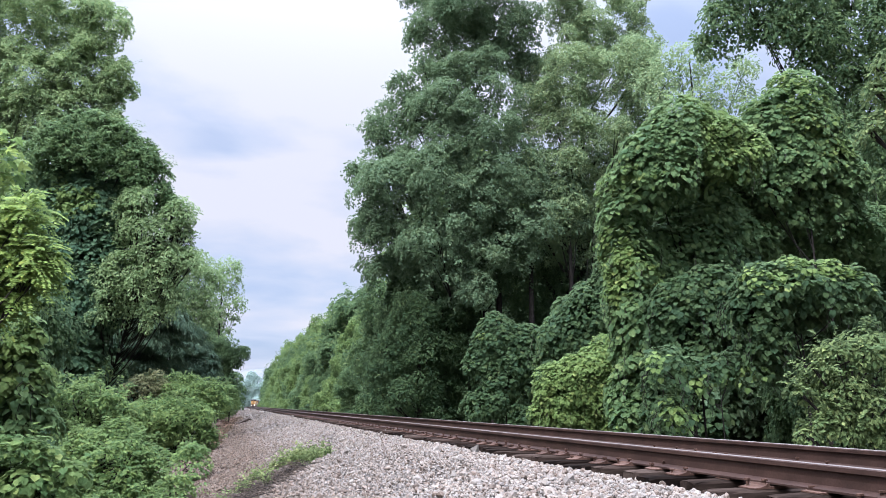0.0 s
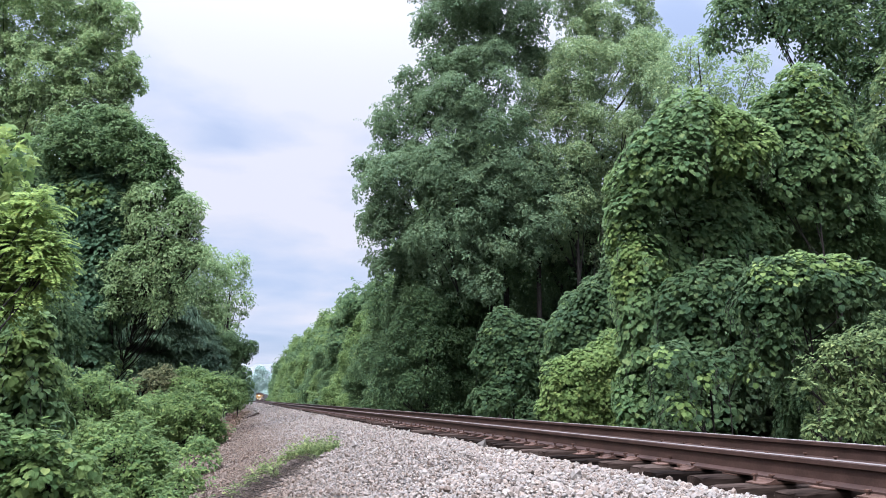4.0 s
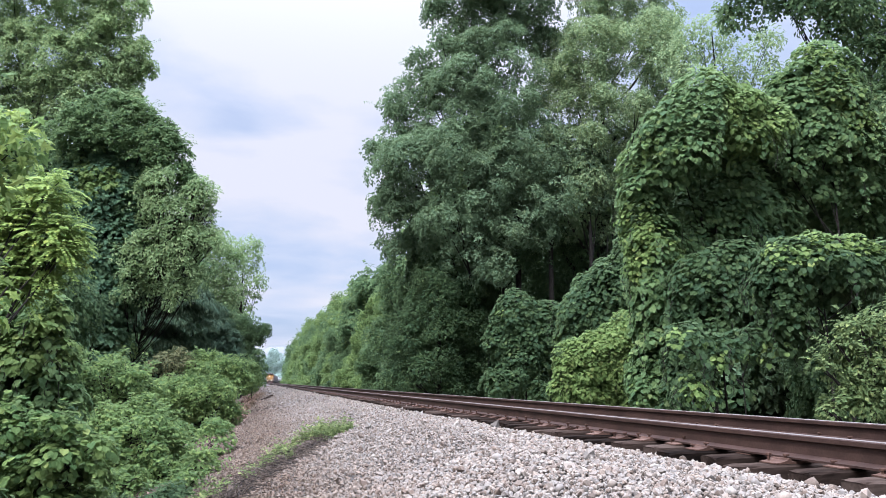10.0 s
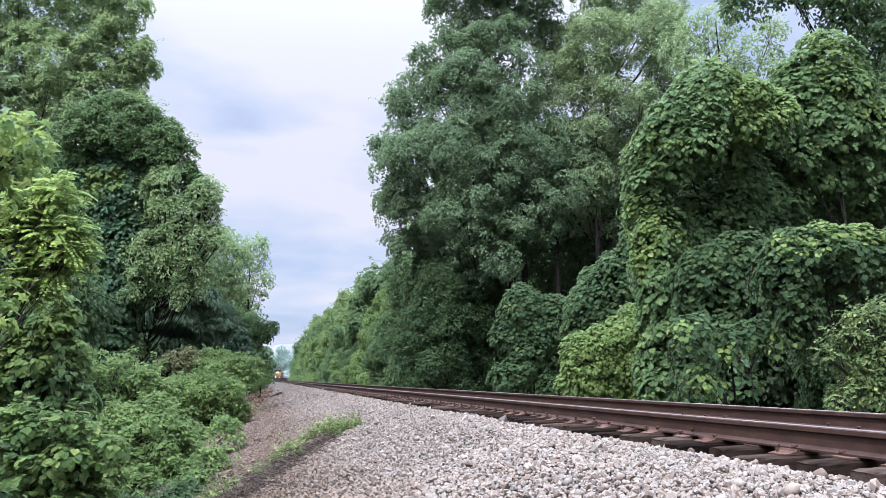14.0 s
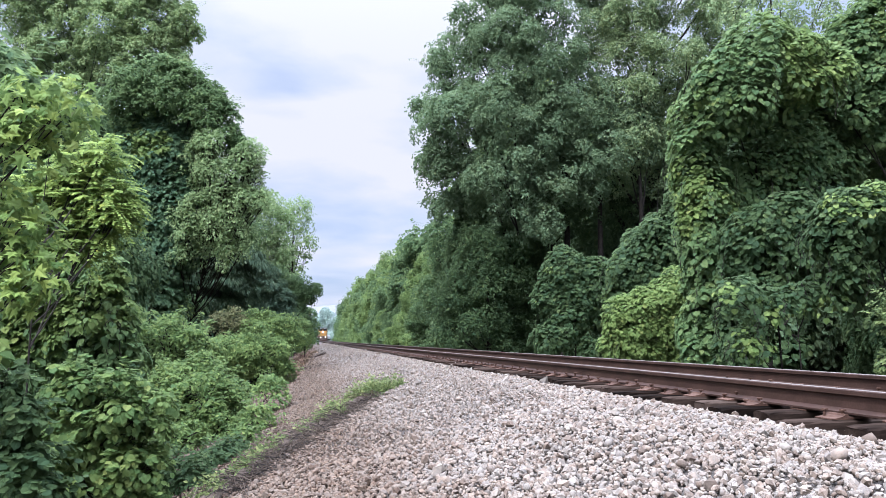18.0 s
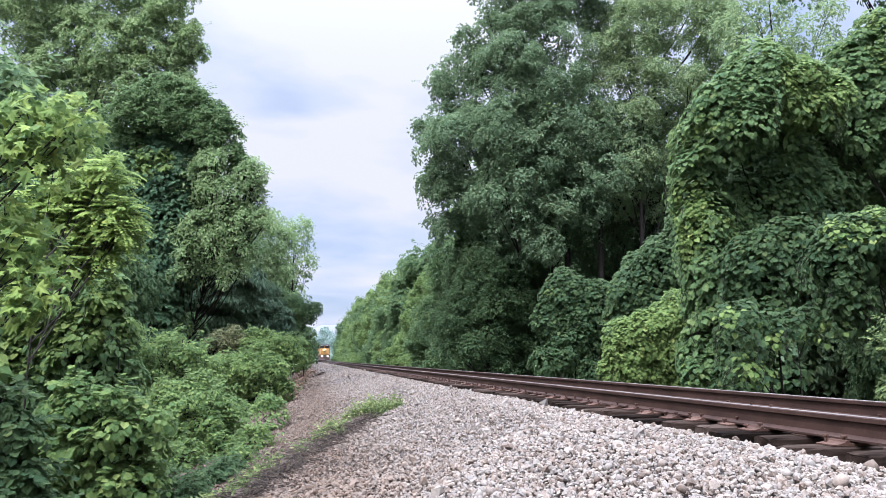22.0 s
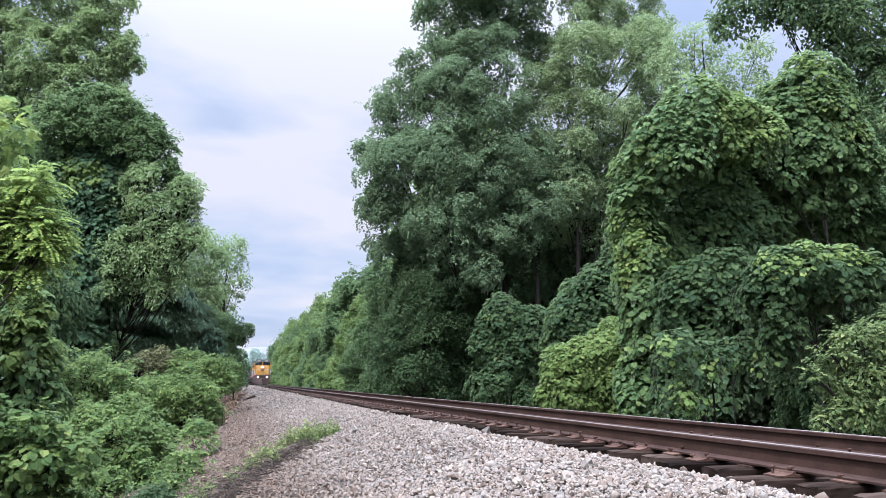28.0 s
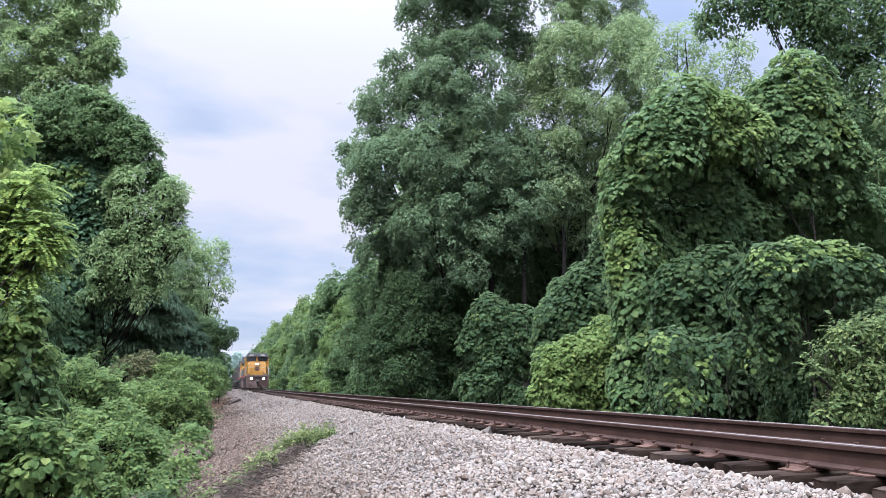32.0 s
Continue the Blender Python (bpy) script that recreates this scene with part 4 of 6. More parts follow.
# the domes take the sunlit leaf tone, the mounds below the shaded one
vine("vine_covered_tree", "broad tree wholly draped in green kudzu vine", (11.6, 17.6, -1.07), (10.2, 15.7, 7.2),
     [(10.1, 14.8, 6.9, 0.85), (9.3, 15.1, 6.2, 0.76), (11, 15.1, 6.9, 0.69), (8.9, 15.7, 5.6, 0.68), (9.5, 14.6, 5.7, 0.53), (8.8, 15.7, 4.7, 0.58), (10.7, 14.5, 6, 0.54), (11.5, 14.5, 6.4, 0.52), (8.9, 15.7, 3.8, 0.67), (9, 15.7, 2.8, 0.69), (9.1, 15.6, 1.9, 0.71), (8.9, 15.7, 0.9, 0.67), (9.8, 16, 3.5, 0.56), (11.1, 16.3, 4.6, 1.01), (12.5, 16.3, 4.7, 0.93), (10.3, 16.2, 4.5, 0.64), (12, 16.4, 5.4, 0.77), (8.5, 15.6, 0.2, 0.43), (11.6, 16.5, 7.2, 0.81), (12.9, 16.6, 7, 0.8), (10.7, 16.7, 6.4, 0.78)], SUNLIT_VINE, 0.135, 0.24, 1.1, 25, lit_share=0.12, r0=0.10, category="vine tree", strands=70, crest=1.3)
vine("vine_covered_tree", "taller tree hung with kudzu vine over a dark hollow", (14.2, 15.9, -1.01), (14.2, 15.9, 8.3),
     [(13.7, 15.4, 8.3, 0.8), (13.1, 15.6, 7.7, 0.67), (14.2, 15.3, 8.2, 0.64), (12.7, 15.7, 7.1, 0.56), (13.5, 15.4, 6.6, 0.72), (14.2, 15.3, 6.6, 0.76), (14.8, 15.1, 6.2, 0.56), (13, 15.6, 5.9, 0.69), (13.5, 15.7, 7.2, 0.74), (14.2, 15.5, 7.4, 0.74), (12.7, 15.9, 6.3, 0.66), (14.2, 16.3, 5.5, 0.96), (15, 16.1, 5.4, 0.89), (16.2, 16.3, 5.1, 0.77), (13.7, 17, 5.3, 0.8), (15.5, 17, 4.8, 0.89), (17.2, 17, 4.4, 0.8)], SUNLIT_VINE, 0.135, 0.26, 1.0, 26, lit_share=0.04, r0=0.10, category="vine tree", strands=50, crest=0.9)
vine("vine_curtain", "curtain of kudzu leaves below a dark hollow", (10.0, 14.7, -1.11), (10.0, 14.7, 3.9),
     [(9.4, 14.5, 2.6, 0.71), (10.1, 14.3, 2.2, 0.65), (9.4, 14.5, 1.7, 0.64), (10.1, 14.3, 3, 0.6), (11.2, 15.1, 2.6, 0.6), (9, 14.6, 2, 0.42), (10.7, 14.7, 1.8, 0.52), (9, 14.6, 0.9, 0.55), (8.8, 14.7, 0.2, 0.41), (12, 15.9, 3.9, 0.64)], SHADED_VINE, 0.135, 0.24, 0.9, 36, lit_share=0.0, r0=0.06, strands=50)
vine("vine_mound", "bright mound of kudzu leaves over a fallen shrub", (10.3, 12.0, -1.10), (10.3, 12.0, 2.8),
     [(9.5, 11.9, 2.8, 0.41), (10, 11.7, 2.8, 0.46), (10.6, 11.6, 2.8, 0.46), (11.1, 11.4, 2.7, 0.36), (9.2, 12, 2.4, 0.31), (9.4, 11.9, 2, 0.36), (10.2, 12.1, 2.3, 0.37), (10.8, 12, 2.4, 0.32), (9.5, 11.9, 1.5, 0.31), (11.7, 12.3, 2.3, 0.38), (11.2, 13, 1.8, 0.53)], SHADED_VINE, 0.125, 0.22, 1.0, 27, lit_share=0.14, r0=0.08, strands=40, crest=0.8)
vine("vine_mound", "low straggling kudzu with lighter yellow-green patches", (8.8, 12.5, -1.02), (8.8, 12.5, 1.3),
     [(7.9, 12.8, 1.2, 0.39), (8.5, 12.7, 1.1, 0.32), (9.1, 12.5, 1.3, 0.34), (9.4, 12.1, 1.3, 0.31), (10, 12.3, 1.2, 0.2), (8, 12.8, 0.4, 0.29)], SHADED_VINE, 0.12, 0.22, 0.4, 33, lit_share=0.06, r0=0.04)
tree("oak_tree", "tall dark oak with a heavy spreading limb", (20.6, 20.6, -0.82), (19.6, 20.0, 14.0),
     [(13.6, 18.5, 11.3, 0.47), (14.1, 18.4, 12, 0.84), (15.1, 18.1, 12.1, 1.03), (16.2, 17.8, 11.7, 0.91), (17.1, 17.6, 11.6, 0.91), (18.1, 17.3, 11.7, 1.11), (16.4, 17.7, 10.9, 0.51), (17.5, 17.5, 10.2, 0.7), (18.3, 17.2, 10, 0.9), (17.7, 17.4, 8.7, 0.66), (18.4, 17.2, 8.1, 0.88), (18, 17.3, 6.7, 0.76), (16.3, 17.8, 13, 1.2), (14.7, 18.2, 13.1, 1), (18.1, 17.3, 13.2, 1.21), (19.5, 18.5, 5.1, 0.8), (19.3, 17, 11.7, 1.19), (18, 17.8, 3, 0.83), (20.1, 18.3, 6.3, 1.01)], WOODLAND, 0.15, 0.42, 0.8, 31, shoots=110, r0=0.22, forks=0.45, twigs=2)
tree("shrub", "light green privet-like shrub with small leaves", (7.7, 8.2, -0.71), (7.7, 8.2, 1.2),
     [(7.62, 8.26, 1.17, 0.25), (7.98, 8.16, 1.22, 0.3), (8.19, 8.1, 1.06, 0.29), (7.38, 8.32, 0.97, 0.18), (7.72, 8.23, 0.77, 0.37), (8.04, 8.14, 0.55, 0.37), (7.55, 8.28, 0.38, 0.3), (7.18, 8.38, 0.22, 0.15), (7.96, 8.16, 0.16, 0.29), (8.39, 8.05, 0.76, 0.42), (7.16, 8.39, 0.7, 0.1)], PRIVET, 0.075, 0.20, 0.8, 29, shoots=120, r0=0.03, category="shrub", under=-0.7, lift=0.5)
# dark vine tone again paints in the shade beneath the oak
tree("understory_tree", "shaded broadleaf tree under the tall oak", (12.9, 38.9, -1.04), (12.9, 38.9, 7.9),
     [(9.5, 39.4, 6.5, 1.6), (11.2, 38.9, 5.4, 1.59), (12.7, 38.5, 7, 1.74), (14.4, 38, 7.7, 1.54), (12.5, 38.5, 4, 1.44), (10.5, 39.1, 2.8, 1.5), (12.7, 38.5, 2.1, 1.23), (15.6, 39.2, 6, 1.58), (17.2, 38.8, 7.3, 1.59), (18.1, 38.6, 7.9, 1.45), (16.5, 39, 4.1, 1.43), (11.2, 38.9, 0.5, 1.22), (9.5, 39.4, 0.2, 1.01), (14.2, 38.6, 0.4, 1.23), (8.3, 39.7, 5.2, 1.04)], SHADED_VINE, 0.17, 0.40, 0.9, 37, shoots=70, r0=0.14, jitter=0.45, forks=0.4)
tree("woodland_edge_tree", "dense green tree behind the vine column", (-11.2, 38.5, -1.32), (-11.2, 38.5, 11.8),
     [(-13.5, 38.9, 11.8, 1.74), (-11.5, 38.6, 10.9, 1.51), (-9.6, 38.2, 11.2, 1.33), (-9, 38.1, 8.9, 1.25), (-10, 38.3, 7, 1.43), (-8.7, 38.1, 4.7, 1.23), (-9.3, 38.2, 2.6, 1.16), (-12.5, 38.7, 9, 1.72), (-11.6, 38.6, 6.2, 1.71), (-14, 39, 6.5, 1.71), (-13.1, 38.8, 3.5, 1.69), (-14.5, 39.1, 9.6, 1.57), (-11.2, 38.5, 3.2, 1.38), (-8, 37.9, 2.6, 0.92)], WOODLAND, 0.19, 0.45, 0.9, 38, shoots=80, r0=0.2, forks=0.4)
tree("woodland_edge_tree", "dark green tree in the row beyond the vine column", (-8.2, 43.0, -1.47), (-6.3, 45.8, 10.1),
     [(-5, 45.5, 7.5, 1.29), (-3.7, 45.3, 7, 1.14), (-8.2, 46.1, 4.9, 1.28), (-8.3, 46.1, 7.6, 1.29), (-5.7, 45.7, 10.1, 1.15), (-4.4, 45.4, 8.7, 0.99), (-6.6, 45.8, 7.2, 1.29), (-8.2, 46.1, 2.6, 1.12)], WOODLAND, 0.2, 0.5, 0.9, 39, shoots=50, r0=0.16, forks=0.4)
tree("tall_tree", "tall airy grey-green tree behind the vines", (-14.0, 48.5, -1.28), (-13.2, 47.6, 19.0),
     puffs(3, [(-7.7, 47, 20.5, 1.05), (-8.7, 47.2, 19, 1.36), (-9.5, 47.3, 21.4, 1.77), (-11.2, 47.6, 20.7, 2.17), (-13.3, 48, 20.7, 2.34), (-15.4, 48.4, 21.5, 2.34), (-17.5, 48.7, 20.8, 2.34), (-10.1, 47.4, 18.6, 1.68), (-12.5, 47.9, 18.3, 1.92), (-15, 48.3, 18.7, 1.92), (-17, 48.7, 18.1, 1.92), (-8.5, 47.2, 23.4, 1.62), (-11, 47.6, 24, 2.44), (-14.1, 48.2, 24.5, 2.69), (-17.3, 48.7, 24.2, 2.68), (-7.7, 47, 17.9, 0.56), (-18.3, 48.9, 15.7, 2.18), (-13.8, 48.1, 15.6, 1.98), (-7.2, 46.9, 19.5, 0.56), (-10.4, 47.5, 16.4, 1.75), (-16.2, 48.5, 14.6, 1.98), (-8.5, 47.2, 17.3, 1.12), (-11.7, 47.7, 18.8, 1.84), (-9.2, 47.3, 18.1, 1.36), (-10.5, 47.5, 20.7, 1.85), (-12.1, 47.8, 17, 1.59)], 5, 0.45), ASH, 0.175, 0.38, 1.0, 41, lift=0.75, jitter=0.5, dense=1.6, fill=0.35, droop=0.2, rough=0.34, shoots=260, r0=0.2, forks=0.15, twigs=1)
# the column's shaded face is painted by its leaf colour
vine("vine_covered_tree", "tree column smothered in hanging vines in a shade tone", (-6.0, 30.2, -1.58), (-5.4, 30.0, 8.0),
     [(-5.7, 29.7, 8, 0.94), (-6.4, 29.9, 7.8, 0.94), (-5, 29.6, 7.3, 0.94), (-6.1, 29.8, 5.9, 1.13), (-5, 29.6, 5.6, 1.03), (-5.6, 29.7, 4.1, 1.12), (-5.6, 29.7, 2.6, 0.92), (-6.7, 29.9, 4.7, 0.73), (-4.8, 29.6, 4, 0.83), (-5, 29.6, 1.8, 0.67), (-6.8, 29.9, 6.7, 0.74), (-4.8, 30.1, 8.6, 0.76), (-5.5, 30.2, 9.1, 0.76), (-4.3, 30, 8.1, 0.7), (-6.5, 30.4, 8.9, 0.71)], COLUMN_VINE, 0.165, 0.32, 1.0, 42, rough=0.15, dense=1.0, crest=0.0, lit_share=-0.1, shape="round", r0=0.22, category="vine tree", strands=60)
tree("spreading_tree", "broad green crown spreading over a column of vines", (-6.2, 30.4, -1.57), (-5.6, 30.0, 9.0),
     joined([(-5.8, 29.4, 10.6, 0.84), (-4.9, 29.3, 10.3, 0.89), (-6.4, 29.5, 10.2, 0.59), (-4.1, 29.1, 9.7, 0.79), (-3.4, 29, 9, 0.64), (-2.9, 28.9, 8.5, 0.44), (-2.3, 28.8, 7.9, 0.34), (-5.4, 29.4, 9.6, 0.84), (-4.4, 29.2, 9, 0.74), (-6, 29.5, 9.4, 0.59), (-3, 29, 9.2, 0.27), (-3.6, 29.1, 10, 0.35), (-4.7, 29.2, 11, 0.25), (-5.4, 29.4, 11.3, 0.25), (-6.2, 29.5, 11, 0.3), (-3.8, 29.1, 8.5, 0.54), (-7, 29.6, 9.8, 0.64), (-6.6, 29.6, 9.1, 0.59), (-3.4, 29.6, 7.8, 0.7)]), SUNLIT_VINE, 0.14, 0.30, 1.05, 43, lift=0.8, flat=0.4, droop=0.15, jitter=0.4, rough=0.3, under=-0.45, fill=0.3, shoots=160, r0=0.09, forks=0.3, twigs=1)
tree("airy_tree", "airy grey-green tree leaning out past the vine column", (-5.6, 33.0, -1.60), (-2.8, 28.4, 7.8),
     puffs(9, [(-2.3, 28.3, 7.6, 0.43), (-1.9, 28.3, 7.4, 0.29), (-2.7, 28.4, 7, 0.57), (-2.1, 28.3, 6.9, 0.31), (-3.8, 28.6, 6.9, 0.81), (-3.1, 28.5, 5.8, 0.81), (-3.9, 28.6, 5.4, 0.86), (-2.9, 28.4, 6.7, 0.62), (-3.3, 28.5, 4.5, 0.76), (-2.5, 28.4, 4.8, 0.57), (-4.1, 28.6, 4.1, 0.66), (-2.7, 28.4, 3.9, 0.52), (-2, 28.3, 6.5, 0.43), (-1.7, 28.2, 5.8, 0.38), (-2.3, 28.3, 5.6, 0.57), (-3.6, 28.5, 7.8, 0.62)], 6, 0.6), PALE, 0.11, 0.28, 0.55, 49, shoots=130, r0=0.05, lift=0.7, jitter=0.45, rough=0.4, dense=1.3, droop=0.2)
tree("broadleaf_tree", "soft green tree between the vine column and the poplar", (-4.5, 63.7, -1.58), (-4.5, 63.7, 12.4),
     [(-3.8, 63.6, 11.2, 2.03), (-5.2, 63.8, 9.6, 2.03), (-6.9, 64.2, 9.4, 1.81), (-3.3, 63.5, 9.3, 1.6), (-7.3, 64.2, 12, 1.5), (-2.2, 63.3, 10.6, 1.18), (-5.2, 63.9, 12.4, 1.18), (-3.8, 63.6, 7.9, 1.6), (-2.4, 63.4, 7.9, 1.33)], PALE, 0.20, 0.46, 0.85, 48, lift=0.6, jitter=0.45, droop=0.2, shoots=60, r0=0.25)
tree("poplar_tree", "pale yellow-green airy tree by the track", (-1.4, 83.5, -1.17), (-1.4, 83.5, 15.1),
     [(-1.4, 83.5, 13.8, 1.98), (-0.5, 83.3, 11.4, 1.41), (-2.5, 83.7, 12, 1.55), (-0.8, 83.4, 15.1, 1.28), (-2.9, 83.8, 14.6, 1.13), (-0, 83.3, 9.6, 0.63), (-2, 83.6, 9.9, 1.41), (-1.5, 83.5, 8, 1.12)], PALE, 0.26, 0.55, 0.55, 45, shoots=40, r0=0.2, fill=0.2, dense=1.4)
tree("pine_tree", "dark drooping evergreen in the shade", (-6.0, 51.8, -1.58), (-6.0, 51.8, 6.6),
     [(-7.1, 52, 4.7, 1.62), (-5.6, 51.7, 5.1, 1.54), (-7.4, 52.1, 2.8, 1.44), (-4.5, 51.5, 4.6, 1.28), (-5.2, 51.7, 2.8, 1.19), (-6.2, 51.8, 6.6, 1.46), (-8.2, 52.2, 4, 1.06), (-4.2, 51.5, 6.3, 1.07)], PINE, 0.42, 0.70, 4.5, 44, "spray", dense=2.6, flat=0.2, lift=1.6, r0=0.18, droop=0.5)
tree("cedar_thicket", "dark evergreen thicket in the shade of the trees", (-4.8, 57.7, -1.59), (-4.8, 57.7, 5.3),
     [(-4.2, 57.6, 4.5, 1.34), (-3, 57.4, 3.8, 1.33), (-4.6, 57.7, 3.2, 1.19), (-2, 57.2, 3.3, 1.05), (-3.4, 57.4, 5.3, 1.15), (-7.1, 58.1, 2.3, 1.23), (-9.1, 58.4, 2.3, 1.23)], PINE, 0.36, 0.65, 4.5, 47, "spray", dense=2.6, flat=0.25, lift=1.4, r0=0.15, category="thicket", droop=0.5)
tree("spreading_tree", "dark low tree leaning out towards the track", (-1.2, 75.3, -1.11), (-1.2, 75.3, 6.5),
     [(-1.8, 75.4, 5.6, 1.51), (-0.2, 75.2, 5.4, 1.26), (0.8, 75, 5.6, 0.69), (-2.9, 75.6, 6.5, 1.26), (-0.7, 75.2, 4.2, 1.01), (-3.4, 75.7, 4.9, 1.26), (0.5, 75, 4.6, 0.5), (-2.2, 75.5, 4, 1.13)], SHADED_VINE, 0.2, 0.5, 1.0, 46, r0=0.2)
tree("bush", "brownish green bush tangled with dry vines", (-4.2, 41.3, -1.56), (-4.2, 41.3, 1.8),
     [(-4.4, 41.4, 1.8, 0.54), (-3.6, 41.2, 1.7, 0.61), (-4, 41.3, 1.4, 0.68), (-5, 41.5, 1.4, 0.47)], DRY, 0.13, 0.3, 0.9, 54, r0=0.05, category="bush", group="bushes on the bank", under=-0.8)
tree("bush", "rounded green bush matted with vines", (-1.6, 40.9, -1.21), (-1.6, 40.9, 1.4),
     joined([(-2.7, 41.1, 1.4, 0.78), (-1.8, 40.9, 1.3, 0.78), (-1, 40.8, 1.3, 0.61), (-0.5, 40.7, 0.7, 0.51), (-2.1, 41, 0.8, 0.68)]), SHRUB, 0.15, 0.34, 1.0, 57, shoots=60, r0=0.05, category="bush", group="bushes on the bank", under=-0.8)
tree("bush", "small leafy bush at the edge of the stone bank", (-0.1, 50.8, -0.78), (-0.1, 50.8, 1.3),
     [(-0.1, 50.8, 1.3, 0.55), (0.1, 50.7, 0.7, 0.51), (-0.3, 50.8, 0.5, 0.46)], SHRUB, 0.13, 0.3, 0.9, 55, r0=0.04, category="bush", group="bushes on the bank", under=-0.9)
tree("bush", "dense green bush at the foot of the stone bank", (-3.5, 20.9, -1.52), (-3.5, 20.9, 0.8),
     joined([(-3.8, 21, 0.8, 0.61), (-3.1, 20.9, 0.6, 0.64), (-4.2, 21, 0.5, 0.54), (-3.5, 20.9, 0.1, 0.61), (-2.7, 20.8, 0.3, 0.42)]), SHRUB, 0.115, 0.26, 1.0, 52, lift=0.9, flat=0.45, droop=0.2, rough=0.4, jitter=0.42, dense=1.3, shoots=90, r0=0.05, category="bush", group="bushes on the bank", under=-0.8)
tree("bush", "rounded green bush beside the stone bank", (-1.6, 25.7, -1.22), (-1.6, 25.7, 0.4),
     joined([(-2.9, 25.9, 0.2, 0.67), (-2.2, 25.8, 0, 0.67), (-1.5, 25.6, 0.4, 0.59), (-1, 25.6, 0.2, 0.46), (-1.1, 25.6, -0.5, 0.55), (-1.6, 25.7, -0.9, 0.54), (-0.7, 25.5, -0.4, 0.25), (-2.2, 25.8, -0.7, 0.63)]), SHRUB, 0.115, 0.28, 1.0, 53, lift=0.9, flat=0.45, droop=0.2, rough=0.4, jitter=0.42, dense=1.3, shoots=110, r0=0.05, category="bush", group="bushes on the bank", under=-0.8)
tree("bush", "leafy green bush leaning over the edge of the bank", (-1.6, 14.2, -1.22), (-1.6, 14.2, 0.1),
     joined([(-1.82, 14.54, -0.12, 0.42), (-2.23, 14.61, 0.06, 0.42), (-1.51, 14.49, -0.53, 0.37), (-2.02, 14.57, -0.72, 0.44), (-2.53, 14.66, -0.33, 0.42), (-1.13, 14.42, -0.74, 0.21), (-1.71, 14.52, -1.12, 0.33), (-2.18, 14.6, -1.29, 0.37), (-1.33, 14.45, -1.09, 0.19), (-2.53, 14.66, -0.99, 0.37), (-0.79, 12.94, -0.66, 0.27), (-0.9, 11.54, -0.81, 0.26), (-0.72, 15.87, -0.49, 0.34), (-1.9, 13.03, -0.91, 0.31), (-1.44, 13.66, -0.78, 0.33), (-1.81, 13.93, -0.4, 0.4), (-1.23, 14.44, -0.47, 0.3), (-1.82, 14.74, -0.01, 0.36)]), SHRUB, 0.085, 0.20, 1.0, 56, lift=0.9, flat=0.45, droop=0.2, rough=0.4, jitter=0.42, dense=1.3, shoots=170, r0=0.02, category="bush", group="bushes on the bank", under=-0.8)
tree("bush", "leafy green bush on the bank below the track", (-2.1, 8.7, -1.34), (-2.1, 8.7, 0.1),
     joined([(-2.38, 8.75, 0.1, 0.3), (-2.02, 8.69, 0.03, 0.29), (-1.71, 8.63, -0.09, 0.22), (-2.53, 8.77, -0.25, 0.31), (-2.11, 8.7, -0.32, 0.31), (-1.76, 8.64, -0.44, 0.24), (-2.34, 8.74, -0.65, 0.31), (-1.92, 8.67, -0.73, 0.28), (-2.75, 8.81, -0.54, 0.31), (-1.59, 8.61, -0.68, 0.15), (-1.75, 8.64, -0.95, 0.27)]), SHRUB, 0.075, 0.16, 0.9, 51, "broad", lift=1.1, flat=0.4, droop=0.2, rough=0.35, dense=1.4, jitter=0.3, shoots=110, r0=0.012, category="bush", group="bushes on the bank", under=-0.8)
# the bush's shaded bottom is painted with the dark vine tone
tree("bush", "leafy weeds at the foot of the bank in a shade tone", (-1.4, 10.1, -1.14), (-1.4, 10.1, -0.8),
     [(-1.9, 11.51, -1.19, 0.36), (-1.11, 10.15, -0.92, 0.29), (-0.98, 10.74, -0.85, 0.21), (-1.32, 9.17, -0.99, 0.36), (-1.13, 9.34, -1, 0.22), (-1.76, 9.96, -1.2, 0.31)], SHADED_VINE, 0.075, 0.18, 1.0, 66, lift=0.9, rough=0.4, jitter=0.4, shoots=60, r0=0.012, category="bush", group="bushes on the bank", under=-0.8)
tree("bush", "low leafy growth at the foot of the bank", (-2.5, 7.1, -1.44), (-2.5, 7.1, 0.3),
     [(-2.47, 7.14, 0.01, 0.2), (-2.4, 7.13, -0.34, 0.25), (-2.55, 7.15, 0.3, 0.16), (-2.61, 7.16, -0.15, 0.22), (-2.3, 7.11, -0.62, 0.27)], SHADED_VINE, 0.08, 0.13, 1.0, 64, "broad", lift=0.8, droop=0.3, shoots=50, r0=0.012, category="bush", group="bushes on the bank", under=-0.9)
vine("vine_covered_shrub", "shrub column hung with broad kudzu leaves", (-3.1, 11.0, -1.50), (-3.1, 11.0, 1.6),
     [(-3.12, 11.01, 1.41, 0.32), (-2.72, 10.94, 1.17, 0.32), (-3.01, 10.99, 0.87, 0.37), (-2.55, 10.91, 0.71, 0.31), (-3.32, 11.04, 1.03, 0.28), (-3.68, 11.11, 0.73, 0.37), (-3.22, 11.03, 0.42, 0.29), (-2.66, 10.93, 1.63, 0.23), (-2.41, 10.89, 1.01, 0.17), (-3.81, 11.13, 0.28, 0.33), (-2.84, 10.96, 0.43, 0.29), (-3.5, 11.08, 1.43, 0.26), (-3.94, 11.15, 1.14, 0.32), (-2.37, 10.88, 0.49, 0.19)], SUNLIT_VINE, 0.10, 0.18, 1.0, 65, lit_share=0.3, r0=0.03, shape="round", strands=40, rise=1.0, lift=1.1)
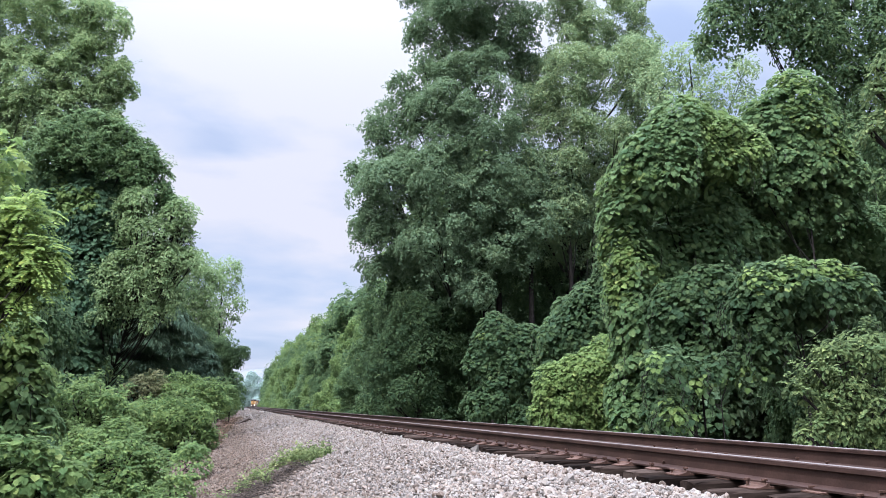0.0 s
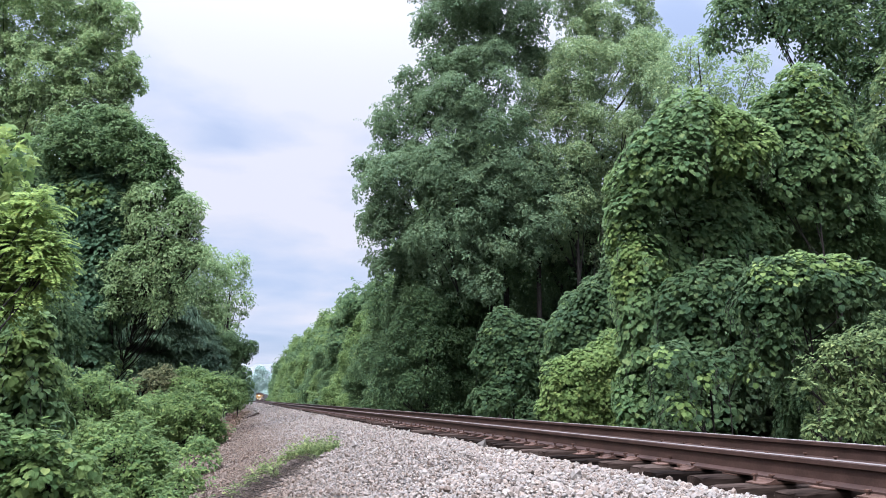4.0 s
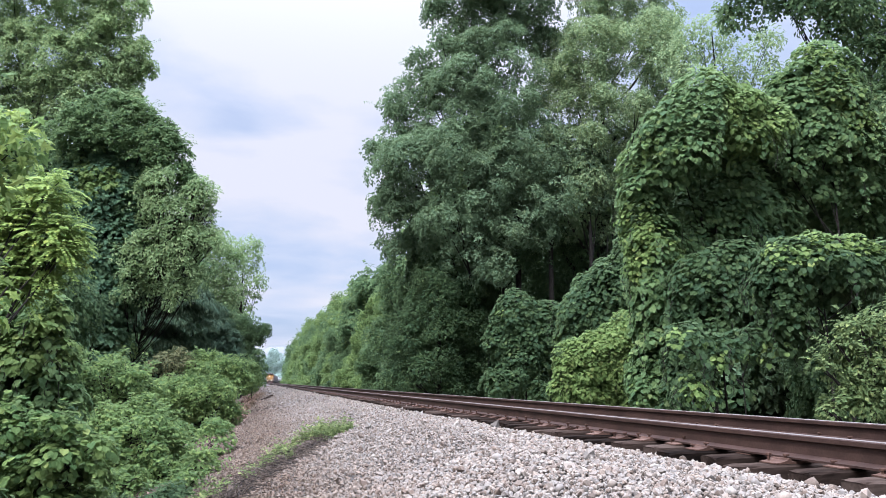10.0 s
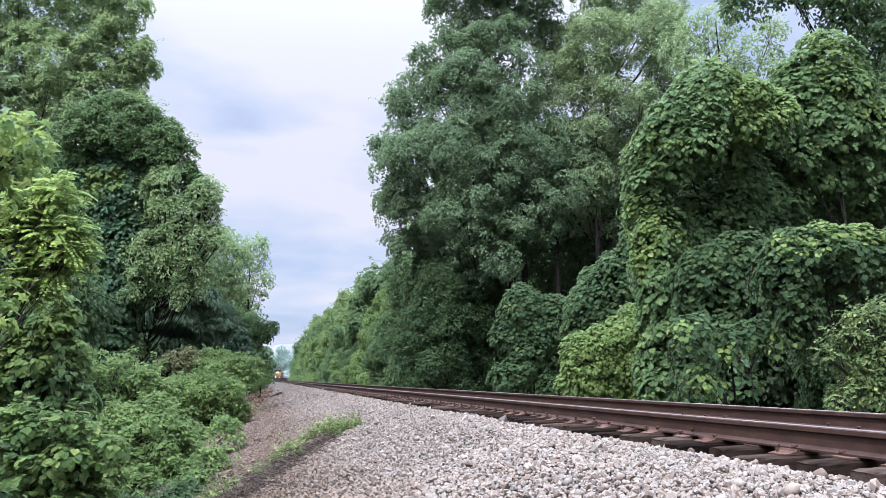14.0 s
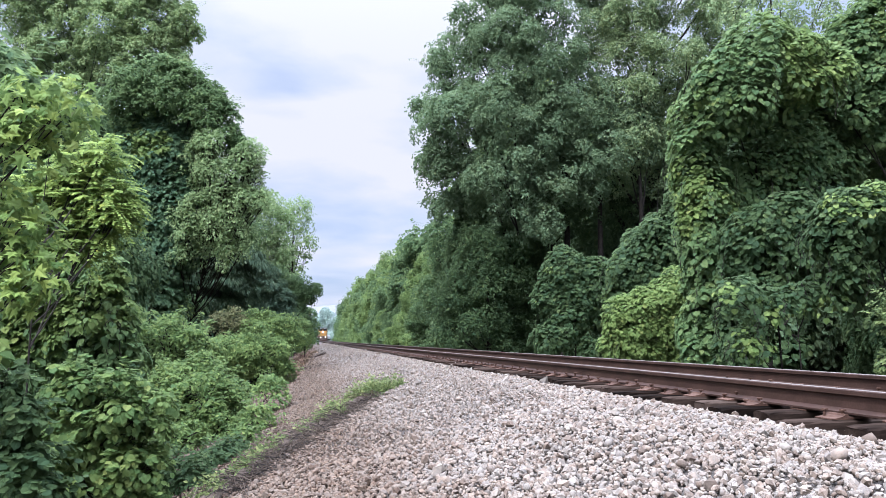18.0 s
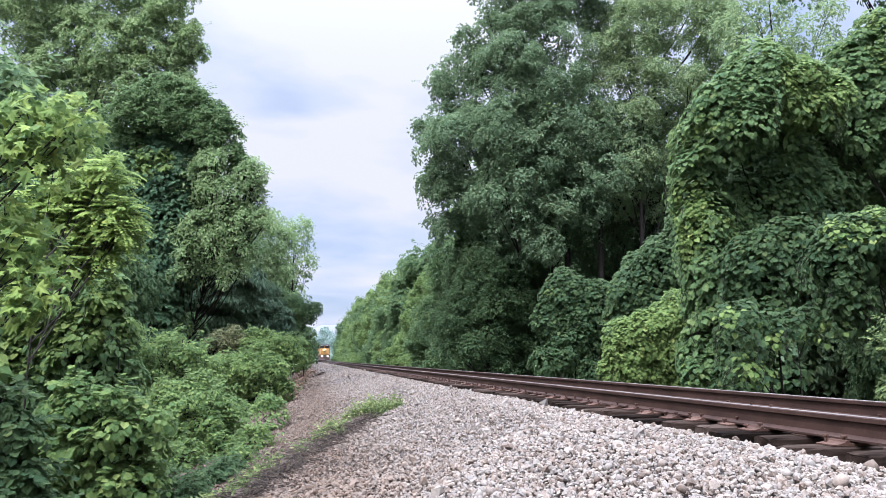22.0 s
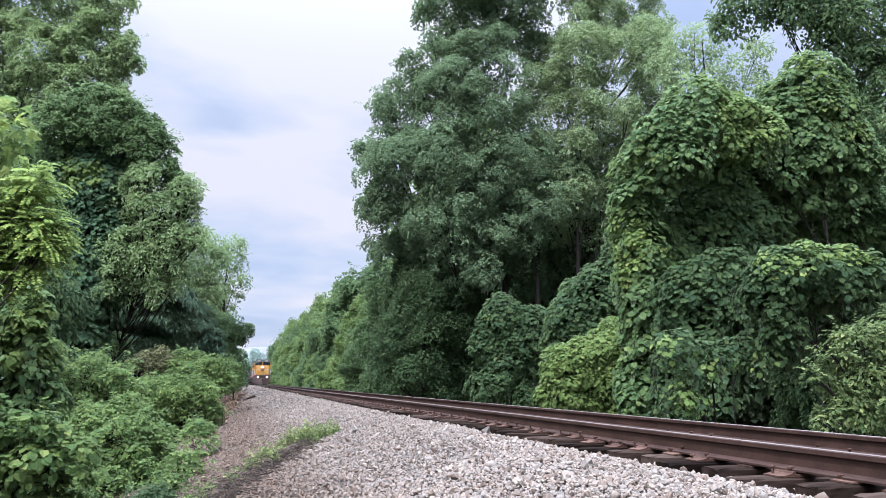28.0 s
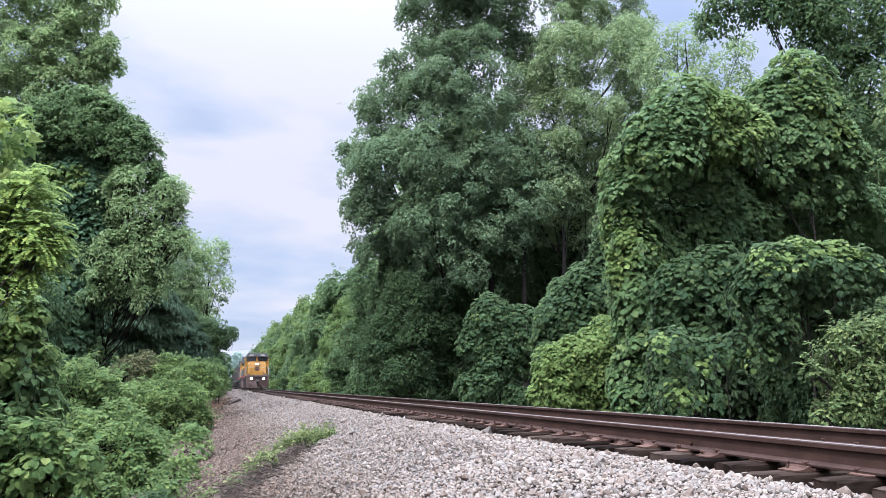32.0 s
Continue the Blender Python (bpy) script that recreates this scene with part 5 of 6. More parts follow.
YOUNG_LOBES = [(-2.45, 9.57, 2.83, 0.24), (-2.23, 9.53, 2.33, 0.16), (-2.5, 9.58, 2.34, 0.3), (-2.71, 9.62, 2.7, 0.25), (-2.35, 9.56, 1.98, 0.23), (-2.76, 9.63, 2.21, 0.33), (-2.97, 9.66, 2.49, 0.25), (-2.61, 9.6, 1.78, 0.25), (-3.09, 9.68, 2.01, 0.28), (-2.21, 9.53, 2.11, 0.12), (-2.81, 9.64, 1.73, 0.22), (-3.31, 9.72, 2.36, 0.25)]
rng = np.random.default_rng(61)
young = thing("young_tree", "young tree with bright feathery compound leaves", "tree", m=Matrix.Translation((-2.9, 8.9, -1.45)))
local = [(x + 2.9, y - 8.9, z + 1.45, r) for x, y, z, r in YOUNG_LOBES]
v, s, l = tubes(limbs(rng, (0, 0, -0.3), (0.1, 0, 4.4), local, 0.016))
arrays("trunk", v, s, l, BARK, young, smooth=True)
p, q, w = fronds(rng, local, 85, 0.30)
leaves("crown", p, q, 0.055, "oval", YOUNG, young, rng, along=w * 4)
tree("sweetgum_sapling", "sapling with star-shaped bright green leaves", (-3.6, 6.6, -1.45), (-3.0, 6.4, 2.6),
     [(-2.56, 6.95, 2.34, 0.24), (-2.33, 6.91, 2.65, 0.2), (-2.36, 6.92, 2.26, 0.2), (-2.13, 6.88, 2.49, 0.17), (-2.54, 6.95, 1.86, 0.21), (-2.34, 6.91, 1.66, 0.18), (-2.47, 6.94, 1.4, 0.21), (-2.4, 6.93, 1.08, 0.2), (-2.18, 6.89, 1.27, 0.12), (-2, 6.86, 2.73, 0.11), (-2.49, 6.94, 2.74, 0.15)], SWEETGUM, 0.12, 0.22, 0.42, 63, "star", r0=0.014, twigs=2, category="sapling", under=-0.9, jitter=0.7, droop=0.3)


def wood_row():
    """The wood on both sides further along: a few trees of differing build, set again and again."""
    rng = np.random.default_rng(77)
    kinds = []
    for k, (h, w, mat, leaf, sub) in enumerate(((11, 3.3, WOODLAND, 0.21, 0.46), (12, 3.6, WOODLAND, 0.21, 0.46), (9.5, 3.2, SHRUB, 0.21, 0.44), (13.5, 3.6, WOODLAND, 0.43, 0.72), (14.5, 4.1, SHRUB, 0.45, 0.76), (12, 3.6, WOODLAND, 0.43, 0.70), (19, 4.6, OAK, 0.62, 1.05))):
        lobes = []
        for i in range(14):
            a, q = rng.uniform(0, 2 * math.pi), i / 13
            z = h * (0.10 + 0.78 * q)
            d = w * 0.62 * math.sqrt(max(0.05, 1 - (1.25 * q - 0.35) ** 2))
            lobes.append((d * math.cos(a), d * math.sin(a), z, w * rng.uniform(0.34, 0.60) * (1.0 - 0.12 * q)))
        kinds.append(tree("woodland_tree", "green broadleaf tree in the wood along the track", (0, 0, 0), (0, 0, h), puffs(80 + k, lobes, 4, 0.5), mat, leaf, sub, 0.8, 80 + k, r0=0.13, twigs=1, shoots=90 if k < 3 else 60, group="woodland trees", under=-0.7, fill=0.25, lift=0.5, jitter=0.45, rough=0.34, droop=0.2))
    used = set()

    def put(x, y, k, s, tall=1.0):
        m = Matrix.Translation((cx(y) + x, y, bank(x) + gz(y) - 0.1)) @ pose(0, 0, 0, 0, 0, rng.uniform(0, 360))
        if k not in used:
            used.add(k)
            t = kinds[k]
            t.matrix_basis = m
        else:
            t = copy_thing(kinds[k], m)
        t.scale = (s, s, s * tall * rng.uniform(0.92, 1.08))
        return t

    # the edge of the wood beyond the track: low growth in front, taller trees behind
    y = 50.0
    while y < 330:
        near = y < 105
        put(rng.uniform(5.6, 6.3) + 0.004 * y, y, int(rng.integers(0, 3)) + (0 if near else 3), rng.uniform(0.42, 0.8), 0.95)
        put(rng.uniform(9.0, 10.2), y + rng.uniform(0, 3), int(rng.integers(0, 3)) + (0 if y < 85 else 3), rng.uniform(0.85, 1.2), 1.05)
        put(rng.uniform(13, 15), y + rng.uniform(0, 4), int(rng.integers(3, 6)), rng.uniform(0.95, 1.3) * (1.25 if y < 66 else 0.9), 1.1)
        y += rng.uniform(3.6, 4.8) * (1 + y / 140)
    for y in (92, 104, 118, 135, 155, 180, 210, 250, 300):
        put(rng.uniform(-8.5, -7.0), y, int(rng.integers(3, 6)), rng.uniform(0.8, 1.0))
    # trees deeper in the wood
    for x, y, k, s in ((17, 47, 5, 1.2), (24, 51, 4, 1.2), (19, 56, 3, 1.3), (20, 49, 4, 1.1), (26, 42, 3, 1.1), (27, 33, 4, 1.0), (22, 31, 3, 0.8), (26, 25, 4, 0.9), (25, 17, 3, 0.9), (19.5, 13, 3, 0.6), (15, 51, 3, 1.2), (10, 50, 0, 0.9), (31, 38, 4, 1.2),
                       (-15, 62, 4, 1.2), (-13, 54, 3, 1.1), (-16, 38, 3, 1.2), (-12, 32, 5, 1.1), (-14, 24, 3, 1.0), (-11, 20, 5, 0.8), (-12, 14, 3, 0.8), (-9.5, 66, 3, 1.0)):
        put(x - 4.74, y, k, s)
    # the tall wood that closes the view on both sides
    # turns from 70 degrees on are unseen trees, added to block low sky light
    for turn, far, s in ((14, 58, 0.8), (18, 55, 0.85), (22, 56, 0.8), (26, 52, 0.85), (30, 47, 0.8), (34, 42, 0.75), (38, 37, 0.7), (41, 33, 0.65), (45, 30, 0.6), (50, 28, 0.6), (55, 26, 0.6), (24, 47, 0.6), (32, 38, 0.55), (28, 42, 0.5), (36, 31, 0.5), (43, 27, 0.45),
                         (-8, 95, 0.8), (-11, 70, 0.7), (-16, 58, 0.9), (-22, 52, 0.95), (-28, 45, 0.9), (-35, 38, 0.8), (-42, 30, 0.7), (-25, 38, 0.6), (-33, 28, 0.5), (-18, 48, 0.6),
                         (75, 18, 0.6), (95, 20, 0.7), (115, 22, 0.75), (132, 26, 0.8), (145, 34, 0.8), (153, 44, 0.8), (-70, 17, 0.42), (-95, 17, 0.42), (-120, 18, 0.45), (-140, 21, 0.5), (-152, 28, 0.8), (-160, 38, 0.8)):
        y = far * math.cos(radians(turn))
        put(far * math.sin(radians(turn)) - cx(y), y, 6, s)


wood_row()
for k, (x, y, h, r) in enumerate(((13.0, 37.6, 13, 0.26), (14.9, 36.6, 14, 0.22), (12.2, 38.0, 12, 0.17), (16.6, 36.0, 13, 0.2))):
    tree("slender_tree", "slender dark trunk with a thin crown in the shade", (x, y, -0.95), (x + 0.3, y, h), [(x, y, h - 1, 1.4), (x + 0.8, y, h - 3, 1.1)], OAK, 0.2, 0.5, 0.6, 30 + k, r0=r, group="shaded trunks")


def far_wood():
    """The wood where the line bends out of sight; its haze is in the leaf colour."""
    rng = np.random.default_rng(91)
    lobes = []
    for i in range(45):
        lobes.append((rng.uniform(-40, 3), rng.uniform(400, 560), rng.uniform(0, 12), rng.uniform(2.5, 4.5)))
    for i in range(25):
        lobes.append((rng.uniform(0, 90), rng.uniform(560, 680), rng.uniform(0, 11), rng.uniform(3, 5)))
    for i in range(90):
        x = rng.uniform(-2, 42)
        lobes.append((x, rng.uniform(640, 690), rng.uniform(-2, 27 - 0.5 * abs(x - 16)), rng.uniform(2.5, 4.5)))
    t = thing("far_wood", "wood where the track bends away, pale green from painted haze", "wood", kind="stuff")
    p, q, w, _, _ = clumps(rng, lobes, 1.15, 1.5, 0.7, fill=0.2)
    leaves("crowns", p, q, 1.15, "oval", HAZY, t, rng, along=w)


far_wood()


def undergrowth():
    """Low thickets that close the wood's edge near the ground."""
    rng = np.random.default_rng(101)
    kinds = []
    for k, mat in enumerate((SHRUB, SHADED_VINE, WOODLAND)):
        lobes = [(rng.uniform(-1.2, 1.2), rng.uniform(-1.2, 1.2), rng.uniform(0.3, 1.9), rng.uniform(0.5, 0.9)) for _ in range(7)]
        kinds.append(tree("thicket", "tangled green undergrowth at the edge of the wood", (0, 0, 0), (0, 0, 2), lobes, mat, 0.26, 0.42, 0.8, 110 + k, "broad" if k == 1 else "oval", r0=0.05, twigs=0, category="undergrowth", group="undergrowth", under=-0.8))
    # tall thickets take the shaded vine tone, so the hollows read dark
    lobes = [(rng.uniform(-2.0, 2.0), rng.uniform(-2.0, 2.0), rng.uniform(0.3, 4.0), rng.uniform(0.7, 1.2)) for _ in range(15)]
    kinds.append(tree("thicket", "tall dark undergrowth in the shade of the wood", (0, 0, 0), (0, 0, 4), lobes, SHADED_VINE, 0.19, 0.42, 0.8, 114, r0=0.06, twigs=0, category="undergrowth", group="undergrowth", under=-0.8))
    used = set()

    def put(x, y, k, s):
        if s >= 1.15:
            k, s = 3, 0.6 * s
        m = Matrix.Translation((cx(y) + x, y, bank(x) + gz(y) - 0.1)) @ pose(0, 0, 0, 0, 0, rng.uniform(0, 360))
        if k in used:
            t = copy_thing(kinds[k], m)
        else:
            used.add(k)
            t = kinds[k]
            t.matrix_basis = m
        t.scale = (s, s, s * rng.uniform(0.8, 1.3))

    for i in range(16):
        y = 33 + i * 5.2 + rng.uniform(-1, 1)
        put(rng.uniform(-10.5, -7.6), y, int(rng.integers(0, 3)), rng.uniform(0.8, 1.15))
        put(rng.uniform(-15, -11.5), y, int(rng.integers(1, 3)), rng.uniform(1.2, 1.8))
    for x, y, s in ((-9.6, 24, 1.0), (-8.6, 21.5, 0.8), (-9.5, 16.5, 0.9), (-8.6, 13, 0.7), (-9.6, 10, 0.9), (-9.2, 7, 0.8), (-11, 13, 1.3), (-11, 19, 1.3), (-12, 26, 1.5), (-7.9, 9.4, 0.45), (-7.6, 7.6, 0.4)):
        put(x, y, int(rng.integers(0, 2)), s)
    for i in range(24):
        y = 48 + i * 6.5 * (1 + i * 0.03) + rng.uniform(-1, 1)
        put(rng.uniform(4.4, 5.6), y, int(rng.integers(0, 3)), rng.uniform(0.6, 1.0))
    for x, y, s in ((13, 30, 1.6), (14, 24, 1.7), (13.5, 20, 1.5), (14.5, 16.5, 1.3), (17, 33, 1.8), (15, 41, 1.6), (9, 45, 1.3), (18, 22, 2.0), (8.4, 24, 0.7), (8.6, 29, 0.7), (10.6, 25, 1.1), (9, 36, 0.8), (8, 41, 0.7)):
        put(x, y, 1, s)


undergrowth()

# ---- grass on the lip of the stone bank ----


def grass_clump(x, y, r, n, height, weeds, seed, label):
    """A tuft: bent blades of mixed length with leafy weeds standing in it."""
    rng = np.random.default_rng(seed)
    z = bank(x - TRACK_X)
    t = thing("grass_clump", label, "grass", "grass on the bank", m=Matrix.Translation((x, y, z)))

    def spread(k):
        a, q = rng.uniform(0, 2 * math.pi, k), np.sqrt(rng.random(k)) * r
        p = np.stack([np.cos(a) * q, np.sin(a) * q * 1.3, np.zeros(k)], -1)
        p[:, 2] = np.array([bank(x + u - TRACK_X) - z for u in p[:, 0]])
        return p, 1 - (q / r) ** 2

    p, mid = spread(n)
    lean = rng.normal(size=(n, 3)) * 0.8 + np.array([0, 0, 1.0])
    h = height * rng.uniform(0.3, 1.0, n) * (0.5 + 0.5 * mid)
    leaves("grass", p + unit(lean) * (h * 0.45)[:, None], rng.normal(size=(n, 3)) * np.array([1, 1, 0.4]), height * 0.75, "blade", GRASS, t, rng, along=lean * 3)["kind"] = "stuff"
    # weeds: small leaves up and down their stalks
    m = weeds * 14
    c, mid = spread(weeds)
    k = np.repeat(np.arange(weeds), 14)
    up = height * (0.5 + 0.6 * mid)[k] * rng.random(m) * rng.uniform(0.6, 1.2, weeds)[k]
    p = c[k] + rng.normal(size=(m, 3)) * np.array([0.05, 0.05, 0.01]) + np.stack([np.zeros(m), np.zeros(m), up + 0.02], -1)
    leaves("weed", p, rng.normal(size=(m, 3)) * 0.55 + np.array([0, 0, 0.9]), 0.055, "oval", WEED, t, rng)["kind"] = "stuff"
    return t


def lip(f):
    """The washed-out lip that the grass holds, from its far end to the near one."""
    return 1.62 - 2.42 * f ** 0.72, 14.2 - 6.5 * f


wild = np.random.default_rng(199)
# tufts in order from the far end: where along the lip, spread, blades, height, weeds
for k, (f, r, n, height, weeds) in enumerate(((0.00, 0.22, 150, 0.24, 24), (0.03, 0.24, 170, 0.30, 30), (0.07, 0.24, 170, 0.32, 34), (0.11, 0.24, 160, 0.32, 34), (0.15, 0.20, 130, 0.30, 26), (0.20, 0.12, 40, 0.14, 5),
                                              (0.30, 0.16, 60, 0.24, 9), (0.34, 0.18, 70, 0.28, 12), (0.39, 0.18, 70, 0.27, 12), (0.43, 0.15, 50, 0.20, 7), (0.50, 0.10, 30, 0.13, 3), (0.56, 0.12, 40, 0.18, 5), (0.62, 0.12, 40, 0.16, 4),
                                              (0.70, 0.15, 55, 0.22, 9), (0.75, 0.16, 60, 0.22, 10), (0.80, 0.16, 60, 0.20, 8), (0.86, 0.15, 55, 0.22, 9), (0.92, 0.17, 60, 0.24, 11), (0.97, 0.17, 60, 0.22, 10), (1.03, 0.18, 60, 0.22, 10))):
    x, y = lip(f)
    grass_clump(x - 0.06 + wild.normal() * 0.05, y + 0.06 + wild.normal() * 0.08, r, n, height, weeds, 200 + k,
                "leafy tuft of grass and weeds on the stone bank" if f < 0.18 else "thin patchy grass along the washed-out lip")


def washed_lip():
    """A low step of bare soil that the rain has cut along the grass."""
    rng = np.random.default_rng(225)
    v, n = [], 90
    for i in range(n):
        f = 0.05 + 1.05 * i / (n - 1)
        (x, y), (x2, y2) = lip(f), lip(f + 0.01)
        d = unit(np.array([x2 - x, y2 - y]))
        side = np.array([-d[1], d[0]])
        high = (0.085 + 0.03 * math.sin(f * 37) + 0.02 * math.sin(f * 83)) * min(1.0, (f - 0.05) * 9)
        for off, h in ((-0.30, -0.05), (-0.08, 0.75), (0.03, 1.0), (0.09, 0.65), (0.12, 0.10), (0.26, -0.05)):
            p = np.array([x, y]) + side * (off + rng.normal() * 0.012)
            v.append((*p, bank(p[0] - TRACK_X) + high * h + (rng.normal() * 0.008 if h > 0.05 else -0.03)))
    k = (np.arange(n - 1)[:, None] * 6 + np.arange(5)[None]).ravel()
    loops = np.stack([k, k + 1, k + 7, k + 6], -1).ravel()
    tagged(arrays("soil_lip", np.array(v), np.full(len(k), 4), loops, LIP_SOIL), "dark washed-out soil step under the grass", "soil", "", "structure")


washed_lip()


def dead_stalks():
    """Dry roots and stalks matted along the washed-out lip."""
    rng = np.random.default_rng(230)
    lines = []
    for k in range(520):
        f = 0.12 + 0.88 * rng.random()
        x, y = lip(f)
        x, y = x + 0.10 + rng.normal() * 0.07, y - 0.16 + rng.normal() * 0.10
        z = bank(x - TRACK_X) + 0.05
        d = unit(rng.normal(size=3) * np.array([1, 1, 0.25])) * rng.uniform(0.15, 0.45)
        lines.append([(x, y, z, 0.0035), (x + d[0] * 0.5, y + d[1] * 0.5, z + 0.02 + 0.3 * abs(d[2]), 0.004), (x + d[0], y + d[1], z + 0.01, 0.003)])
    v, s, l = tubes(lines, 4)
    # every second stalk again, lower and near black, paints shade under the mat
    v2, s2, l2 = tubes(lines[::2], 4)
    tagged(arrays("dark_roots", v2 + np.array([0.04, -0.05, -0.012]), s2, l2, BARK), "roots under the grass in a dark shade tone", "roots", "", "stuff")
    tagged(arrays("dry_stalks", v, s, l, ROOTS), "mat of dry brown roots and stalks on the bank", "dead stalks", "", "stuff")


dead_stalks()


# a pale shoot that hangs in from the wood's edge
tree("hanging_branch", "pale green drooping branch of small leaves", (10.6, 6.5, -1.05), (8.6, 6.9, 5.5),
     [(7.71, 7.2, 4.45, 0.12), (7.62, 7.22, 4.07, 0.1), (7.81, 7.17, 4.71, 0.15), (7.57, 7.24, 3.92, 0.06), (8.01, 7.11, 4.79, 0.25), (7.9, 7.14, 4.18, 0.16)], PRIVET, 0.075, 0.15, 0.7, 71, r0=0.05, under=-0.9, droop=0.8)


def leaf_litter():
    """Dead leaves and dry stems washed down the bank below the track."""
    rng = np.random.default_rng(240)
    n = 5200
    f = rng.random(n)
    y = 27 + 40 * f ** 0.8
    x = np.interp(y, [27, 33, 52, 68], [-0.80, -0.72, -0.30, 0.45]) + rng.normal(size=n) * 0.26
    p = np.stack([x, y, [bank(a - TRACK_X) + gz(b) + 0.05 for a, b in zip(x, y)]], -1) + rng.random((n, 3)) * np.array([0, 0, 0.10])
    t = thing("leaf_litter", "reddish brown dead leaves and dry vines on the bank", "leaf litter", kind="stuff")
    leaves("dead_leaves", p, rng.normal(size=(n, 3)) * 0.5 + np.array([0, 0, 1.0]), 0.15, "oval", LITTER, t, rng)
    lines = []
    for k in range(90):
        i = rng.integers(0, n)
        g = unit(rng.normal(size=3) * np.array([1, 1, 0.3])) * rng.uniform(0.3, 0.9)
        lines.append([(*(p[i] + g * u + np.array([0, 0, 0.12 * math.sin(3.1 * u)])), 0.010) for u in (0, 0.3, 0.6, 1.0)])
    v, s, l = tubes(lines, 4)
    tagged(arrays("dry_stems", v, s, l, LITTER, t), kind="stuff")


leaf_litter()

# an old scrap of wood lying on the bank
scrap = boxed(-0.55, 0.55, -0.09, 0.09, -0.03, 0.06, 0.02)
tagged(part("scrap_wood", scrap, WOOD, None), "short black scrap of old tie on the stones", "scrap wood")
bpy.data.objects["scrap_wood"].matrix_basis = pose(0.9, 50.0, bank(0.9 - TRACK_X) + 0.06, 0, -14, 55)

# ---- train ----


def truck(parent, y, name="truck"):
    """A bogie with its side beams and three axles."""
    bm = bmesh.new()
    for s in (-1, 1):
        box(bm, s * 1.02 - 0.09, s * 1.02 + 0.09, y - 1.9, y + 1.9, 0.42, 0.92, 0.05)
        for k in (-1.5, 0, 1.5):
            box(bm, s * 1.10 - 0.10, s * 1.10 + 0.10, y + k - 0.22, y + k + 0.22, 0.30, 0.78, 0.04)
    ob = part(name, bm, BLACK, parent)
    for k in (-1.5, 0, 1.5):
        w = bmesh.new()
        for s in (-1, 1):
            cylinder(w, 0.53, 0.13, Matrix.Translation((s * 0.755, y + k, 0.53)) @ pose(0, 0, 0, 0, 90), 20)
        cylinder(w, 0.10, 1.4, Matrix.Translation((0, y + k, 0.53)) @ pose(0, 0, 0, 0, 90), 10)
        part("wheelset", w, RAIL, ob)


def locomotive(name, label):
    """A road diesel; its front faces -y and its coupler face lies at the origin."""
    t = thing(name, label, "locomotive", "locomotives")
    part("underframe", boxed(-1.50, 1.50, 0.9, 21.6, 1.25, 1.72, 0.04), BLACK, t)
    part("sill_stripe", boxed(-1.525, 1.525, 0.95, 21.5, 1.60, 1.70), RED, t)
    part("fuel_tank", boxed(-1.35, 1.35, 8.6, 14.0, 0.35, 1.22, 0.15), BLACK, t)
    part("pilot", prism([(-1.45, 1.7), (1.45, 1.7), (1.42, 0.55), (-1.42, 0.55)], 0.75, 0.95), PLOW, t)
    plow = bmesh.new()
    a = [plow.verts.new(c) for c in ((-1.42, 0.75, 0.95), (1.42, 0.75, 0.95), (1.38, 0.62, 0.12), (0, 0.25, 0.12), (-1.38, 0.62, 0.12), (0, 0.45, 0.95))]
    for f in ((0, 4, 3, 5), (5, 3, 2, 1), (0, 5, 1), (4, 2, 3)):
        plow.faces.new([a[i] for i in f])
    bmesh.ops.solidify(plow, geom=plow.faces, thickness=0.03)
    part("snow_plow", plow, PLOW, t)
    part("coupler", boxed(-0.18, 0.18, 0.0, 0.85, 0.78, 1.10, 0.06), BLACK, t)
    part("anticlimber", boxed(-1.1, 1.1, 0.62, 0.95, 1.48, 1.72, 0.03), BLACK, t)
    # nose and cab
    nose = prism([(-1.32, 1.72), (1.32, 1.72), (1.32, 3.15), (1.05, 3.48), (-1.05, 3.48), (-1.32, 3.15)], 2.0, 3.6)
    for v in nose.verts:
        if v.co.y < 2.1:
            v.co.x *= 0.86
            v.co.y += 0.30 * max(0, (v.co.z - 1.9)) / 1.3
    n = part("nose", nose, YELLOW, t)
    part("nose_door", boxed(-0.95, -0.35, 1.97, 2.04, 1.78, 2.75, 0.02), YELLOW, n)
    part("emblem", boxed(-0.26, 0.26, 2.02, 2.12, 2.42, 2.80, 0.04), PLOW, n)
    part("grille", boxed(-0.75, 0.75, 1.93, 2.01, 1.74, 2.25, 0.02), YELLOW, n)
    part("nose_band", boxed(-1.10, 1.10, 2.00, 2.04, 1.78, 1.95), PLOW, n)
    cab = part("cab", prism([(-1.52, 1.72), (1.52, 1.72), (1.52, 4.12), (1.15, 4.62), (-1.15, 4.62), (-1.52, 4.12)], 3.5, 6.2), YELLOW, t)
    part("cab_roof", prism([(-1.535, 4.10), (-1.16, 4.68), (1.16, 4.68), (1.535, 4.10), (1.40, 4.10), (1.05, 4.22), (-1.05, 4.22), (-1.40, 4.10)], 3.42, 6.3), GREY, cab)
    for s in (-1, 1):
        part("windscreen", prism([(s * 0.12, 3.58), (s * 1.36, 3.58), (s * 1.36, 4.10), (s * 0.12, 4.20)], 3.44, 3.51), DARKGLASS, cab)
        part("window_frame", prism([(s * 0.08, 3.52), (s * 1.42, 3.52), (s * 1.42, 3.58), (s * 0.08, 3.58)], 3.43, 3.52), YELLOW, cab)
        part("side_window", boxed(s * 1.50, s * 1.54, 4.2, 5.6, 3.25, 3.90), DARKGLASS, cab)
        part("number_board", prism([(s * 0.45, 4.30), (s * 1.02, 4.30), (s * 0.90, 4.48), (s * 0.45, 4.48)], 3.36, 3.44), MARK, cab)
